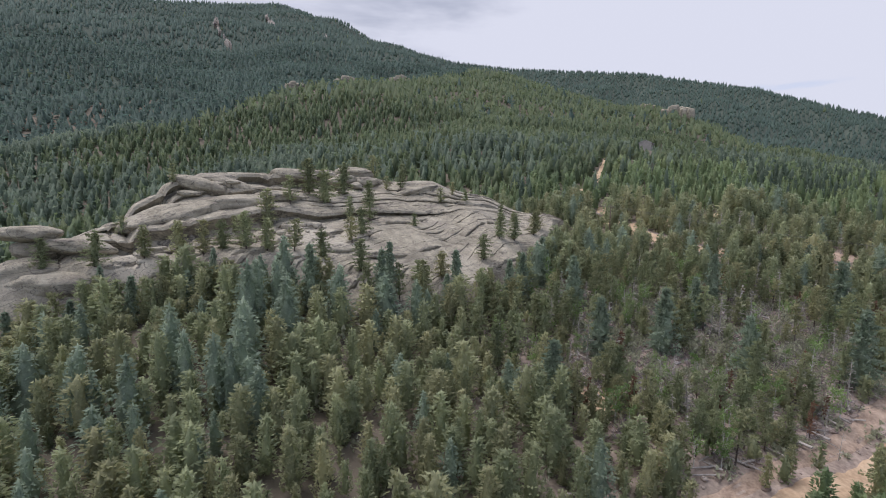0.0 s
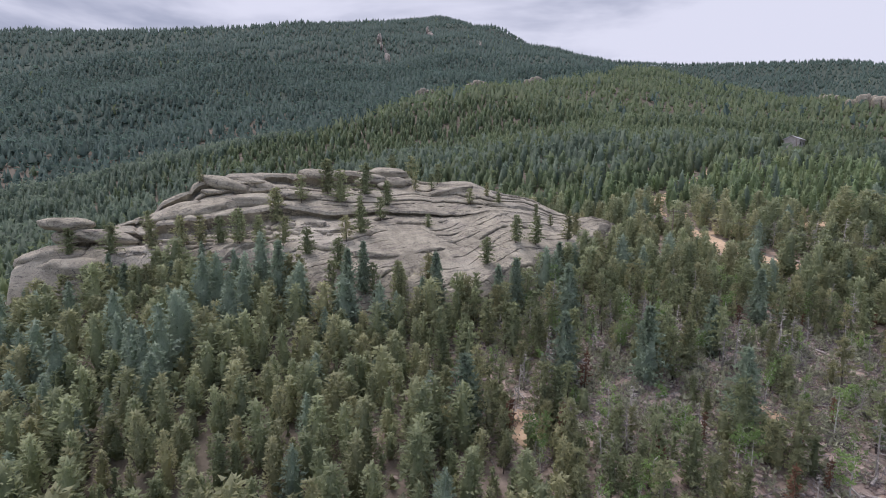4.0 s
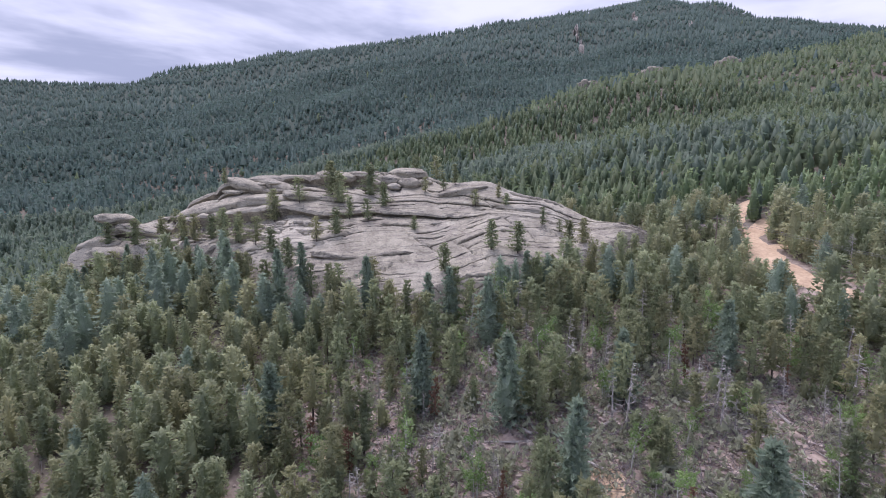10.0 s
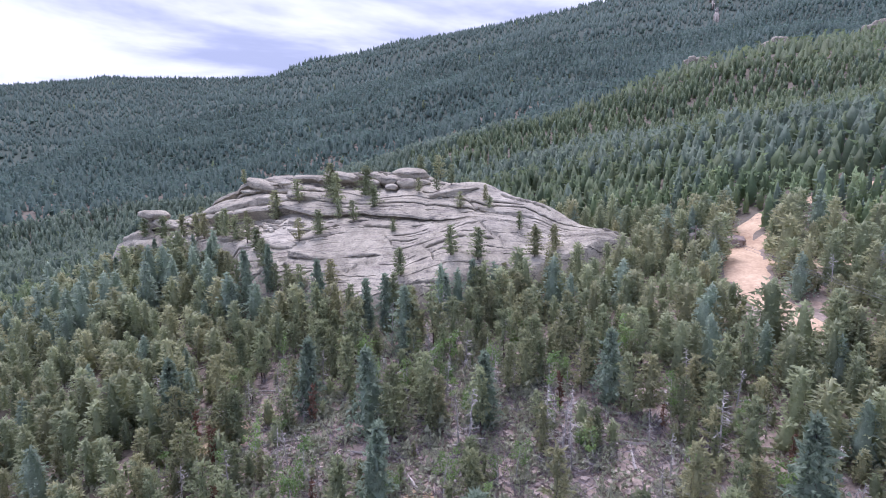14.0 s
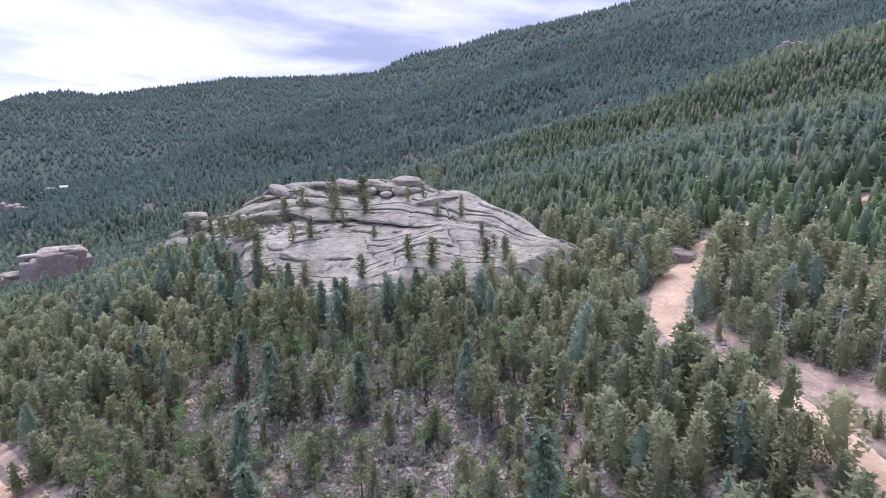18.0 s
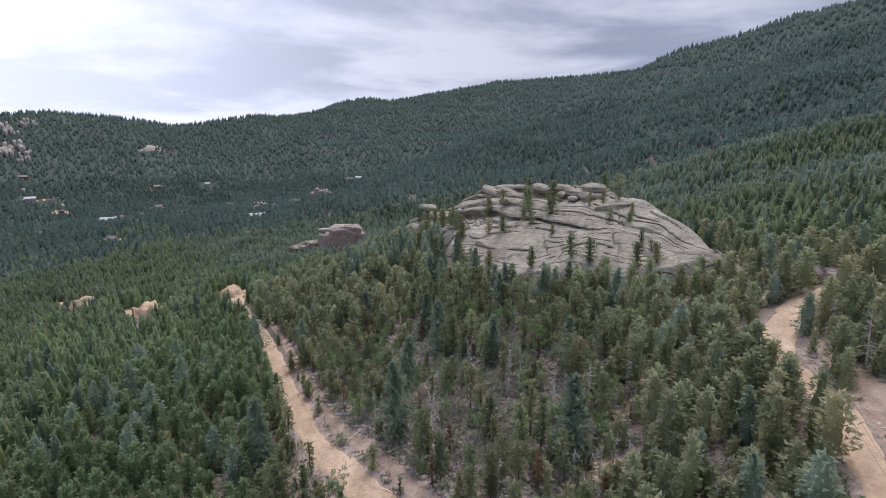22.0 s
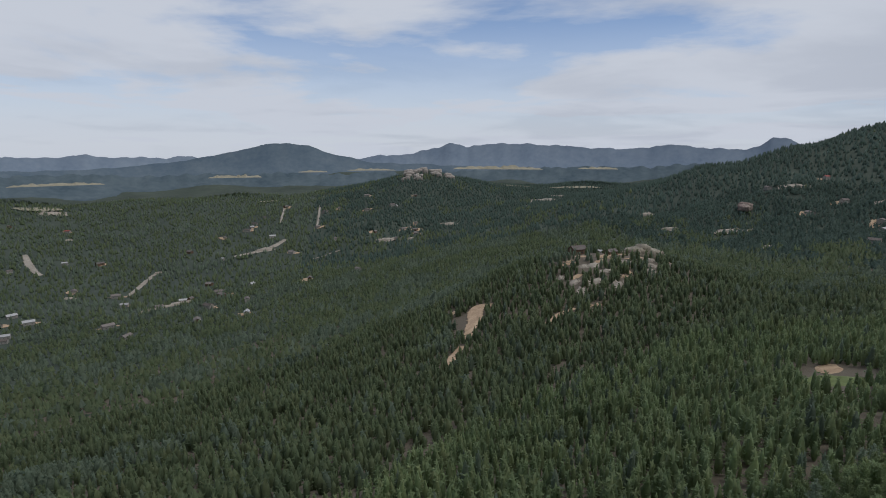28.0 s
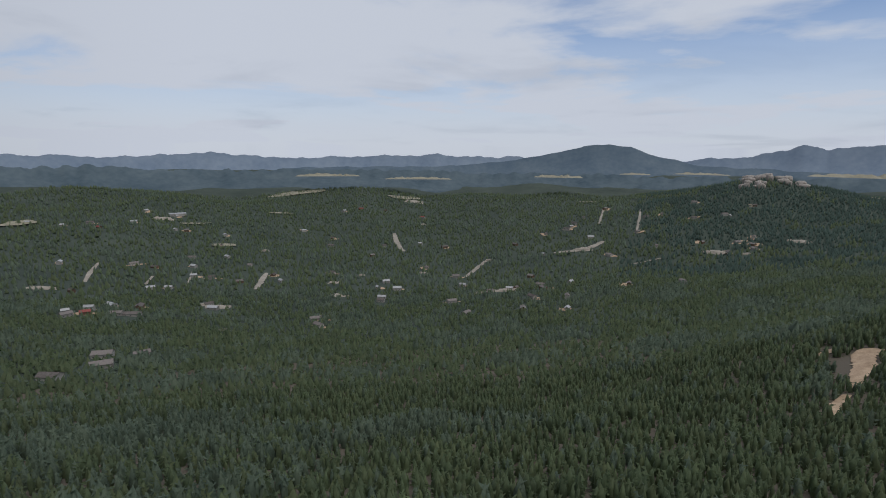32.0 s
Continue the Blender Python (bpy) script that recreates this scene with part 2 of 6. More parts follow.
RIDGES = [
    # crest nodes, slope of the flank, extra drop below the crest
    ([polar(*p) for p in ((-65, 1960, 293), (-66.3, 1900, 230), (-68, 1740, 166), (-71, 1500, 109), (-74.5, 1250, 62), (-80.5, 1070, 32), (-83.9, 868, -3), (-87.4, 666, -47))], 0.40, 20),
    ([polar(*p) for p in ((-65, 1960, 293), (-63.5, 1965, 311), (-60, 1960, 329), (-55, 1950, 367))], 0.62, 20),
    ([polar(*p) for p in ((-55, 1950, 367), (-46, 1900, 403), (-33, 1950, 488), (-26, 2250, 590), (-19, 2600, 712), (-13, 2680, 632), (-9, 2700, 590), (-4, 2600, 512))], 0.33, 40),
    ([polar(*p) for p in ((-5, 2600, 515), (5, 2500, 460), (17, 2400, 415), (27, 2300, 327), (38, 2200, 186), (55, 2200, 30))], 0.33, 40),
    ([(60, 1000, 166), (-114, 637, 92), (-190, 480, 22)], 0.30, 20),
    ([(60, 1000, 166), (253, 790, 82), (350, 600, 25)], 0.30, 20),
    ([polar(*p) for p in ((-63, 2500, 318), (-67.8, 2480, 315), (-73.2, 2475, 300), (-82.2, 2470, 288), (-89.3, 2465, 241), (-94.2, 2463, 206), (-96.1, 2462, 224), (-97.8, 2461, 212), (-102, 2300, 140), (-107, 2050, 118))], 0.27, 30),
    ([polar(*p) for p in ((-107, 2050, 118), (-115, 2000, 86), (-119, 1950, 108), (-125, 1950, 124), (-129, 1900, 108), (-136, 1800, 0), (-145, 1700, -80))], 0.27, 30),
    ([(-90, -2500, -112), (-160, -2450, -98), (-330, -2500, -130)], 0.16, 40),
]


def wobble(x, y, scale, seed):
    """Smooth unevenness between about -1 and 1."""
    r = np.random.RandomState(seed)
    out = 0
    for k in range(7):
        a, p, f = r.uniform(0, 6.283), r.uniform(0, 6.283), (0.6 + 0.25 * k) / scale
        out = out + np.sin((x * math.cos(a) + y * math.sin(a)) * f * 6.283 + p) / 3.0
    return out


def land(x, y):
    """Height of the ground."""
    x, y = np.asarray(x, float), np.asarray(y, float)
    z = np.full(x.shape, -110.0)
    for hx, hy, r, h in HILLS:
        z = z + h * np.exp(-((x - hx) ** 2 + (y - hy) ** 2) / (2 * r * r))
    far = np.hypot(x - CX, y - CY)
    z = z + wobble(x, y, 900, 5) * np.clip((far - 500) / 1500, 0, 1) * 14
    z = z - 4
    for nodes, fall, drop in RIDGES:
        best = np.full(x.shape, -1e4)
        for (ax, ay, az), (bx, by, bz) in zip(nodes, nodes[1:]):
            dx, dy = bx - ax, by - ay
            s = np.clip(((x - ax) * dx + (y - ay) * dy) / (dx * dx + dy * dy), 0, 1)
            d = np.hypot(x - ax - s * dx, y - ay - s * dy)
            d = np.sqrt(d * d + 60 * 60) - 60 + 38 * wobble(x, y, 420, 11) * np.clip(d / 300, 0, 1)
            best = np.maximum(best, az + s * (bz - az) - fall * d - drop * (1 - np.exp(-d / 250)))
        k = 14.0
        z = k * np.logaddexp(z / k, best / k)
    z = z + wobble(x, y, 60, 21) * 0.7 + wobble(x, y, 17, 22) * 0.18
    return z
# ---------------------------------------------------------------- ground
def fast_mesh(name, verts, faces, mats, tone=None, mat_index=None, smooth=False):
    """A mesh from arrays: verts n x 3, faces m x k."""
    me = bpy.data.meshes.new(name)
    verts, faces = np.ascontiguousarray(verts, np.float32), np.ascontiguousarray(faces, np.int32)
    k = faces.shape[1]
    me.vertices.add(len(verts)), me.loops.add(faces.size), me.polygons.add(len(faces))
    me.vertices.foreach_set("co", verts.ravel())
    me.loops.foreach_set("vertex_index", faces.ravel())
    me.polygons.foreach_set("loop_start", np.arange(0, faces.size, k, dtype=np.int32))
    if mat_index is not None:
        me.polygons.foreach_set("material_index", np.ascontiguousarray(mat_index, np.int32))
    me.polygons.foreach_set("use_smooth", np.full(len(faces), smooth))
    for m in mats:
        me.materials.append(m)
    if tone is not None:
        me.attributes.new("tone", "FLOAT", "POINT").data.foreach_set("value", np.ascontiguousarray(tone, np.float32))
    me.update(calc_edges=True)
    return me


def ground_material():
    """Gravel and duff on the open slope, needle litter and low green under the forest."""
    m = material("forest_floor", (0.135, 0.098, 0.078), (0.47, 0.375, 0.305), 0.5, 0.95, fine=1.3, bump=0.25, bump_scale=0.9)
    t = m.node_tree
    link, bsdf = t.links.new, t.nodes["Principled BSDF"]
    base = bsdf.inputs["Base Color"].links[0].from_socket
    geo = t.nodes.new("ShaderNodeNewGeometry")

    def mix_out(center, inner, outer, colour, below):
        d = t.nodes.new("ShaderNodeVectorMath")
        d.operation = "DISTANCE"
        flat = t.nodes.new("ShaderNodeVectorMath")
        flat.operation = "MULTIPLY"
        flat.inputs[1].default_value = (1, 1, 0)
        link(geo.outputs["Position"], flat.inputs[0])
        link(flat.outputs[0], d.inputs[0])
        d.inputs[1].default_value = (*center, 0)
        n = t.nodes.new("ShaderNodeTexNoise")
        n.inputs["Scale"].default_value, n.inputs["Detail"].default_value = 6.0 / outer, 6.0
        link(geo.outputs["Position"], n.inputs["Vector"])
        a = t.nodes.new("ShaderNodeMath")
        a.operation = "MULTIPLY_ADD"
        a.inputs[1].default_value = outer * 0.9
        link(n.outputs["Fac"], a.inputs[0]), link(d.outputs["Value"], a.inputs[2])
        r = t.nodes.new("ShaderNodeMapRange")
        r.interpolation_type = "SMOOTHSTEP"
        r.inputs["From Min"].default_value, r.inputs["From Max"].default_value = inner + outer * 0.45, outer * 1.45
        link(a.outputs[0], r.inputs["Value"])
        mx = t.nodes.new("ShaderNodeMixRGB")
        mx.inputs[2].default_value = (*colour, 1)
        link(r.outputs[0], mx.inputs[0]), link(below, mx.inputs[1])
        return mx.outputs[0]

    c = mix_out((70, 116), 40, 98, (0.140, 0.118, 0.088), base)
    link(c, bsdf.inputs["Base Color"])
    return m


GROUND = ground_material()
FAR_GROUND = material("wooded_plain", (0.044, 0.058, 0.045), (0.088, 0.106, 0.080), 0.006, 1.0, fine=0.05)


def build_ground():
    radii = np.concatenate([np.arange(1, 260, 4.0), 260 * 1.03 ** np.arange(1, 104)])
    radii = radii[radii < 5300]
    n = 500
    a = np.arange(n) / n * 2 * np.pi
    x = CX + radii[:, None] * np.sin(a)
    y = CY + radii[:, None] * np.cos(a)
    v = np.stack([x, y, land(x, y)], -1).reshape(-1, 3)
    i, j = np.meshgrid(np.arange(len(radii) - 1), np.arange(n), indexing="ij")
    f = np.stack([i * n + j, (i + 1) * n + j, (i + 1) * n + (j + 1) % n, i * n + (j + 1) % n], -1).reshape(-1, 4)[:, ::-1]
    ob = new("ground", fast_mesh("ground", v, f, [GROUND, FAR_GROUND], mat_index=np.repeat((radii[:-1] > 700).astype(int), n), smooth=True))
    tagged(ob, "rolling mountain ground of brown duff and pinkish gravel", "ground", kind="structure")


build_ground()


# ---------------------------------------------------------------- the granite dome
RX, RY = -20.0, 140.0
AX, AY = 0.826, 0.564          # along the dome; across it, towards the open forest, is (AY, -AX)


def rock_material(name, dark, light, streak):
    m = material(name, dark, light, 0.35, 0.9, fine=2.2, bump=0.16, bump_scale=1.5)
    t = m.node_tree
    link, bsdf = t.links.new, t.nodes["Principled BSDF"]
    base = bsdf.inputs["Base Color"].links[0].from_socket
    geo = t.nodes.new("ShaderNodeNewGeometry")
    sc = t.nodes.new("ShaderNodeVectorMath")
    sc.operation = "MULTIPLY"
    sc.inputs[1].default_value = (0.25, 0.25, 1.6)
    link(geo.outputs["Position"], sc.inputs[0])
    n = t.nodes.new("ShaderNodeTexNoise")
    n.inputs["Scale"].default_value, n.inputs["Detail"].default_value, n.inputs["Distortion"].default_value = 0.8, 6.0, 0.6
    link(sc.outputs[0], n.inputs["Vector"])
    r = t.nodes.new("ShaderNodeMapRange")
    r.inputs["From Min"].default_value, r.inputs["From Max"].default_value = 0.52, 0.72
    r.inputs["To Max"].default_value = 0.55
    link(n.outputs["Fac"], r.inputs["Value"])
    mx = t.nodes.new("ShaderNodeMixRGB")
    mx.inputs[2].default_value = (*streak, 1)
    link(r.outputs[0], mx.inputs[0]), link(base, mx.inputs[1])
    colour = mx.outputs[0]
    for scale, lo, hi, much, tint in ((0.055, 0.50, 0.66, 0.5, (0.50, 0.455, 0.365)), (0.11, 0.55, 0.70, 0.55, tuple(0.75 * c for c in dark))):     # bleached and weathered areas
        bn = t.nodes.new("ShaderNodeTexNoise")
        bn.inputs["Scale"].default_value, bn.inputs["Detail"].default_value = scale, 5.0
        link(geo.outputs["Position"], bn.inputs["Vector"])
        br = t.nodes.new("ShaderNodeMapRange")
        br.inputs["From Min"].default_value, br.inputs["From Max"].default_value, br.inputs["To Max"].default_value = lo, hi, much
        link(bn.outputs["Fac"], br.inputs["Value"])
        bm_mix = t.nodes.new("ShaderNodeMixRGB")
        bm_mix.inputs[2].default_value = (*tint, 1)
        link(br.outputs[0], bm_mix.inputs[0]), link(colour, bm_mix.inputs[1])
        colour = bm_mix.outputs[0]
    # thin dark seams that follow the layers, and a few across them
    for along, across, scale, width, depth in ((0.045, 0.55, 0.5, 0.011, 0.85), (0.07, 0.9, 0.9, 0.010, 0.7), (0.16, 0.22, 0.55, 0.005, 0.7)):
        st = t.nodes.new("ShaderNodeCombineXYZ")
        for socket, direction in (("X", (AX * along, AY * along, 0)), ("Y", ((AY + 0.3 * AX) * across, (0.3 * AY - AX) * across, 0)), ("Z", (0, 0, across))):
            dot = t.nodes.new("ShaderNodeVectorMath")
            dot.operation = "DOT_PRODUCT"
            dot.inputs[1].default_value = direction
            link(geo.outputs["Position"], dot.inputs[0]), link(dot.outputs["Value"], st.inputs[socket])
        sn = t.nodes.new("ShaderNodeTexNoise")
        sn.inputs["Scale"].default_value, sn.inputs["Detail"].default_value, sn.inputs["Roughness"].default_value = scale, 4.0, 0.5
        link(st.outputs[0], sn.inputs["Vector"])
        off = t.nodes.new("ShaderNodeMath")
        off.operation = "SUBTRACT"
        off.inputs[1].default_value = 0.5
        link(sn.outputs["Fac"], off.inputs[0])
        ab = t.nodes.new("ShaderNodeMath")
        ab.operation = "ABSOLUTE"
        link(off.outputs[0], ab.inputs[0])
        line = t.nodes.new("ShaderNodeMapRange")
        line.inputs["From Min"].default_value, line.inputs["From Max"].default_value = 0.0, width
        line.inputs["To Min"].default_value, line.inputs["To Max"].default_value = depth, 0.0
        link(ab.outputs[0], line.inputs["Value"])
        seam = t.nodes.new("ShaderNodeMixRGB")
        seam.inputs[2].default_value = (0.055, 0.048, 0.045, 1)
        link(line.outputs[0], seam.inputs[0]), link(colour, seam.inputs[1])
        colour = seam.outputs[0]
    for scale, lo, hi, much, tint in ((2.6, 0.56, 0.70, 0.55, (0.075, 0.068, 0.062)), (5.0, 0.55, 0.72, 0.5, (0.46, 0.43, 0.37))):     # lichen, and pale crystals
        ln = t.nodes.new("ShaderNodeTexNoise")
        ln.inputs["Scale"].default_value, ln.inputs["Detail"].default_value, ln.inputs["Roughness"].default_value = scale, 5.0, 0.7
        link(geo.outputs["Position"], ln.inputs["Vector"])
        lr = t.nodes.new("ShaderNodeMapRange")
        lr.inputs["From Min"].default_value, lr.inputs["From Max"].default_value, lr.inputs["To Max"].default_value = lo, hi, much
        link(ln.outputs["Fac"], lr.inputs["Value"])
        lm = t.nodes.new("ShaderNodeMixRGB")
        lm.inputs[2].default_value = (*tint, 1)
        link(lr.outputs[0], lm.inputs[0]), link(colour, lm.inputs[1])
        colour = lm.outputs[0]
    link(colour, bsdf.inputs["Base Color"])
    return m


ROCK = rock_material("granite", (0.170, 0.149, 0.108), (0.425, 0.382, 0.286), (0.150, 0.120, 0.106))
PINKROCK = rock_material("pink_granite", (0.20, 0.148, 0.122), (0.40, 0.315, 0.27), (0.15, 0.115, 0.10))
S_KEYS = (-92, -84, -79.2, -77.8, -73, -68, -64, -56.5, -54, -52, -47.5, -45.5, -37, -20, 6, 12, 16, 30, 40, 50, 62, 70, 86)
CREST_W = (6, 5, 5, 5, 4, 2, 0, -5, -6.5, -7.8, -10.6, -11.7, -15, -18, -22, -22, -21, -15, -12, -8, -1, 3, 8)
CREST_Z = (-44, -36, -27, -19.8, -17.2, -15.6, -14, -11.4, -10.9, -8.4, -6.4, -4.7, -2.4, -1.0, -0.6, -1.4, -2.6, -3.5, -6.4, -9.6, -12.8, -15.5, -30)
FOOT_W = (6, 8, 9, 9, 9, 9, 9, 10, 10.5, 11, 12, 12.4, 15, 24, 30, 30, 29, 26, 20, 14, 6, 5, 8)


def dome_place(s, w):
    return RX + s * AX + w * AY, RY + s * AY - w * AX


def dome_local(x, y):
    return (x - RX) * AX + (y - RY) * AY, (x - RX) * AY - (y - RY) * AX


def keyed(s, *pairs):
    return np.interp(s, [p[0] for p in pairs], [p[1] for p in pairs])


def dome_ledges(s):
    """Edges of the rock's sheets from the crest down to the foot: for each its line, drop, undercut, groove, and how far the drop is felt above and below."""
    rng = np.random.RandomState(7)
    wc, wf = np.interp(s, S_KEYS, CREST_W), np.interp(s, S_KEYS, FOOT_W)
    zero = s * 0

    pillows = np.clip((s + 18) / 8, 0.15, 1)      # few fine cracks across the rounded upper part

    def minor(line, seed, big=1.0):
        run = np.clip((wobble(s, zero + seed * 9, 17, 100 + seed) + 0.08) * 4.0, 0, 1) * np.clip(1.0 + 0.8 * wobble(s, zero, 3.5, 400 + seed), 0.15, 1.2)
        drop = big * run * rng.choice([0.08, 0.18, 0.36, 0.62])
        faint = rng.choice([0.35, 0.7, 1.0, 1.15])
        return dict(line=line, drop=drop, under=faint * run * rng.uniform(0.12, 0.40), groove=faint * np.minimum(big, 1) * run * rng.uniform(0.4, 0.85), up=0.5, reach=(1.4, 1.6))

    def major(line, drop, under, up, below):
        return dict(line=line, drop=drop * (1 + 0.10 * wobble(s, zero, 27, 150)), under=under * np.clip(drop, 0, 1), groove=0.3 * np.clip(drop, 0, 1), up=up, reach=(4.0, below))

    def jag(seed):
        return wobble(s, zero, 31, seed) * 0.7 + wobble(s, zero, 3.1, seed + 300) * 0.10 + wobble(s, zero, 1.3, seed + 600) * 0.06

    frac = lambda f: wc + f * (wf - wc)
    mix = np.clip((s - 10) / 14, 0, 1)
    cap = keyed(s, (-80, 5), (-62, 1), (-56, -2.5), (-50, -5), (-44, -7.5), (-36, -11), (-27, -13), (-15, -13.5), (0, -15), (10, -16)) * (1 - mix) + frac(0.13) * mix + jag(151)
    mid1 = keyed(s, (-80, 5.5), (-60, 1.5), (-48, -3.5), (-35, -7.5), (-25, -8.8), (-18, -7.5), (0, -8), (10, -9)) * (1 - mix) + frac(0.22) * mix + jag(152)
    mid2 = keyed(s, (-80, 6), (-60, 2), (-50, -0.4), (-45, -1.4), (-38, -2.4), (-30, -4), (-20, -3.2), (0, -4), (10, -5)) * (1 - mix) + frac(0.31) * mix + jag(153)
    band = keyed(s, (-80, 7), (-70, 4.6), (-63, 3.4), (-55, 3.6), (-45, 3.4), (-38, 2.6), (-30, 2.1), (-22, 2.4), (-5, 2.2), (3, 2.0), (18, -0.6)) * (1 - mix) + frac(0.40) * mix + jag(154)
    out = [minor(wc + 0.45 * (cap - wc), 1, 1.3 * pillows),
           major(cap, keyed(s, (-60, 0), (-54, 2.6), (-44, 3.0), (-37, 2.4), (-25, 2.6), (-18, 4.4), (-5, 4.6), (4, 2.6), (12, 0.0)), 1.9, 0.35, 8.0),
           minor(cap + 0.5 * (mid1 - cap), 2, pillows),
           major(mid1, keyed(s, (-52, 0), (-45, 1.0), (-30, 1.5), (-20, 1.4), (-16, 0.2), (14, 0.3), (30, 0.7), (50, 0.5), (62, 0)), 0.7, 0.5, 3.0),
           minor(mid1 + 0.5 * (mid2 - mid1), 3, pillows),
           major(mid2, keyed(s, (-52, 0), (-46, 1.5), (-30, 2.0), (-20, 1.8), (-16, 0.4), (14, 0.5), (28, 0.8), (60, 0)), 0.8, 0.5, 3.0),
           minor(mid2 + 0.33 * (band - mid2), 4, 0.7 * pillows), minor(mid2 + 0.66 * (band - mid2), 5, 0.7 * pillows),
           major(band, keyed(s, (-78, 0), (-70, 1.0), (-60, 2.0), (-50, 3.6), (-35, 5.0), (-24, 4.2), (-18, 2.2), (-8, 1.8), (5, 1.5), (18, 1.0), (32, 0)), 2.1, 0.15, 11.0)]
    w0 = -8.0
    for n in range(31):
        w0 += rng.choice([0.8, 1.2, 1.6, 2.4])
        tilt = rng.uniform(-0.40, -0.24)
        line = w0 + tilt * s + wobble(s, zero + n * 5, 48, 160 + n) * 1.2 + jag(160 + n) * 0.8
        out.append(minor(np.minimum(line, wf + 9 + 0.02 * n), 6 + n, 1.15))
    apron = 1 + 0.9 * np.exp(-((s + 30) / 20) ** 2)
    for e in out[9:]:
        e["drop"], e["groove"] = e["drop"] * apron, e["groove"] * apron
    for a, b in zip(out, out[1:]):
        gap = b["line"] - a["line"]
        b["line"] = np.maximum(b["line"], a["line"] + 0.08)
        fade = np.clip((gap - 0.5) / 0.8, 0, 1)
        if b["reach"][0] < 2:
            for key in ("drop", "under", "groove"):
                b[key] = b[key] * fade
    return out


def dome_rise(s, w, ledges):
    """Height of the treads, without what is cut under the edges."""
    wc, zc, wf = (np.interp(s, S_KEYS, keys) for keys in (CREST_W, CREST_Z, FOOT_W))
    d = w - wc
    front = 0.47 * (np.sqrt(d * d + 9) - 3) + (1.3 - 0.75 * np.exp(-((s + 12) / 14) ** 2)) * np.maximum(w - wf - wobble(s, s * 0, 18, 39) * 1.5, 0)
    back = 1.1 * (np.sqrt(d * d + 16) - 4)
    z = zc - np.where(d > 0, front, back) + wobble(s, w, 34, 32) * 0.6 + wobble(s, w, 9, 33) * 0.05 + wobble(s * 0.5, w, 1.9, 47) * 0.04 + wobble(s, w, 0.9, 48) * 0.02
    for e in ledges:
        off = w - e["line"]
        z = z + e["drop"] * np.where(off <= 0, e["up"] * np.exp(np.minimum(off, 0) / e["reach"][0]), (e["up"] - 1) * np.exp(-np.maximum(off, 0) / e["reach"][1]))
    return z


def dome_joints(s, w):
    """Upright cracks across the sheets, with rounded shoulders on the pillows of the upper part."""
    cut = s * 0
    for s0, w0, turn, reach, deep, wide in ((-46.5, -8, 0.3, 12, 1.6, 0.8), (-54.5, -3, 0.25, 9, 1.5, 0.9), (-66, 2, 0.2, 6, 1.2, 0.8), (-39, -12, -0.4, 5, 0.8, 0.4), (-30, -14, 0.6, 5, 0.7, 0.4), (-21, -15, -0.3, 6, 0.9, 0.4), (-11, -17, 0.4, 6, 0.9, 0.45),
                                            (-34, -5, 0.8, 4, 0.6, 0.3), (-26, -5, -0.6, 4, 0.7, 0.3), (-42, 0, 0.6, 4, 0.6, 0.3), (-57, 0, 0.4, 5, 0.8, 0.4), (-1, -17, -0.5, 7, 1.2, 0.5), (4, -16, 0.3, 6, 1.0, 0.4)):
        off = (s - s0) - turn * (w - w0) - wobble(w, w * 0, 5, 50 + int(s0) % 37) * 0.6
        cut = cut + deep * np.exp(-np.abs(off) / wide) * np.clip(1.3 - np.abs(w - w0) / reach, 0, 1)
    for s0, w0, turn, reach in ((-13, 24.5, -0.55, 6), (-7, 13, -0.8, 6), (14, 12, 0.95, 7), (9, 21, -0.9, 5), (25, 17, 1.1, 5), (36, 6, 0.7, 6), (30, -4, 0.9, 5), (47, 6, 0.6, 5), (2, 26, -0.5, 6)):
        off = (w - w0) - turn * (s - s0) - wobble(s, s * 0, 6, 60 + int(s0) % 40) * 0.8
        cut = cut + 1.0 * np.exp(-np.abs(off) / 0.24) * np.clip(1.5 - 1.5 * np.abs(s - s0) / reach, 0, 1)
    return cut


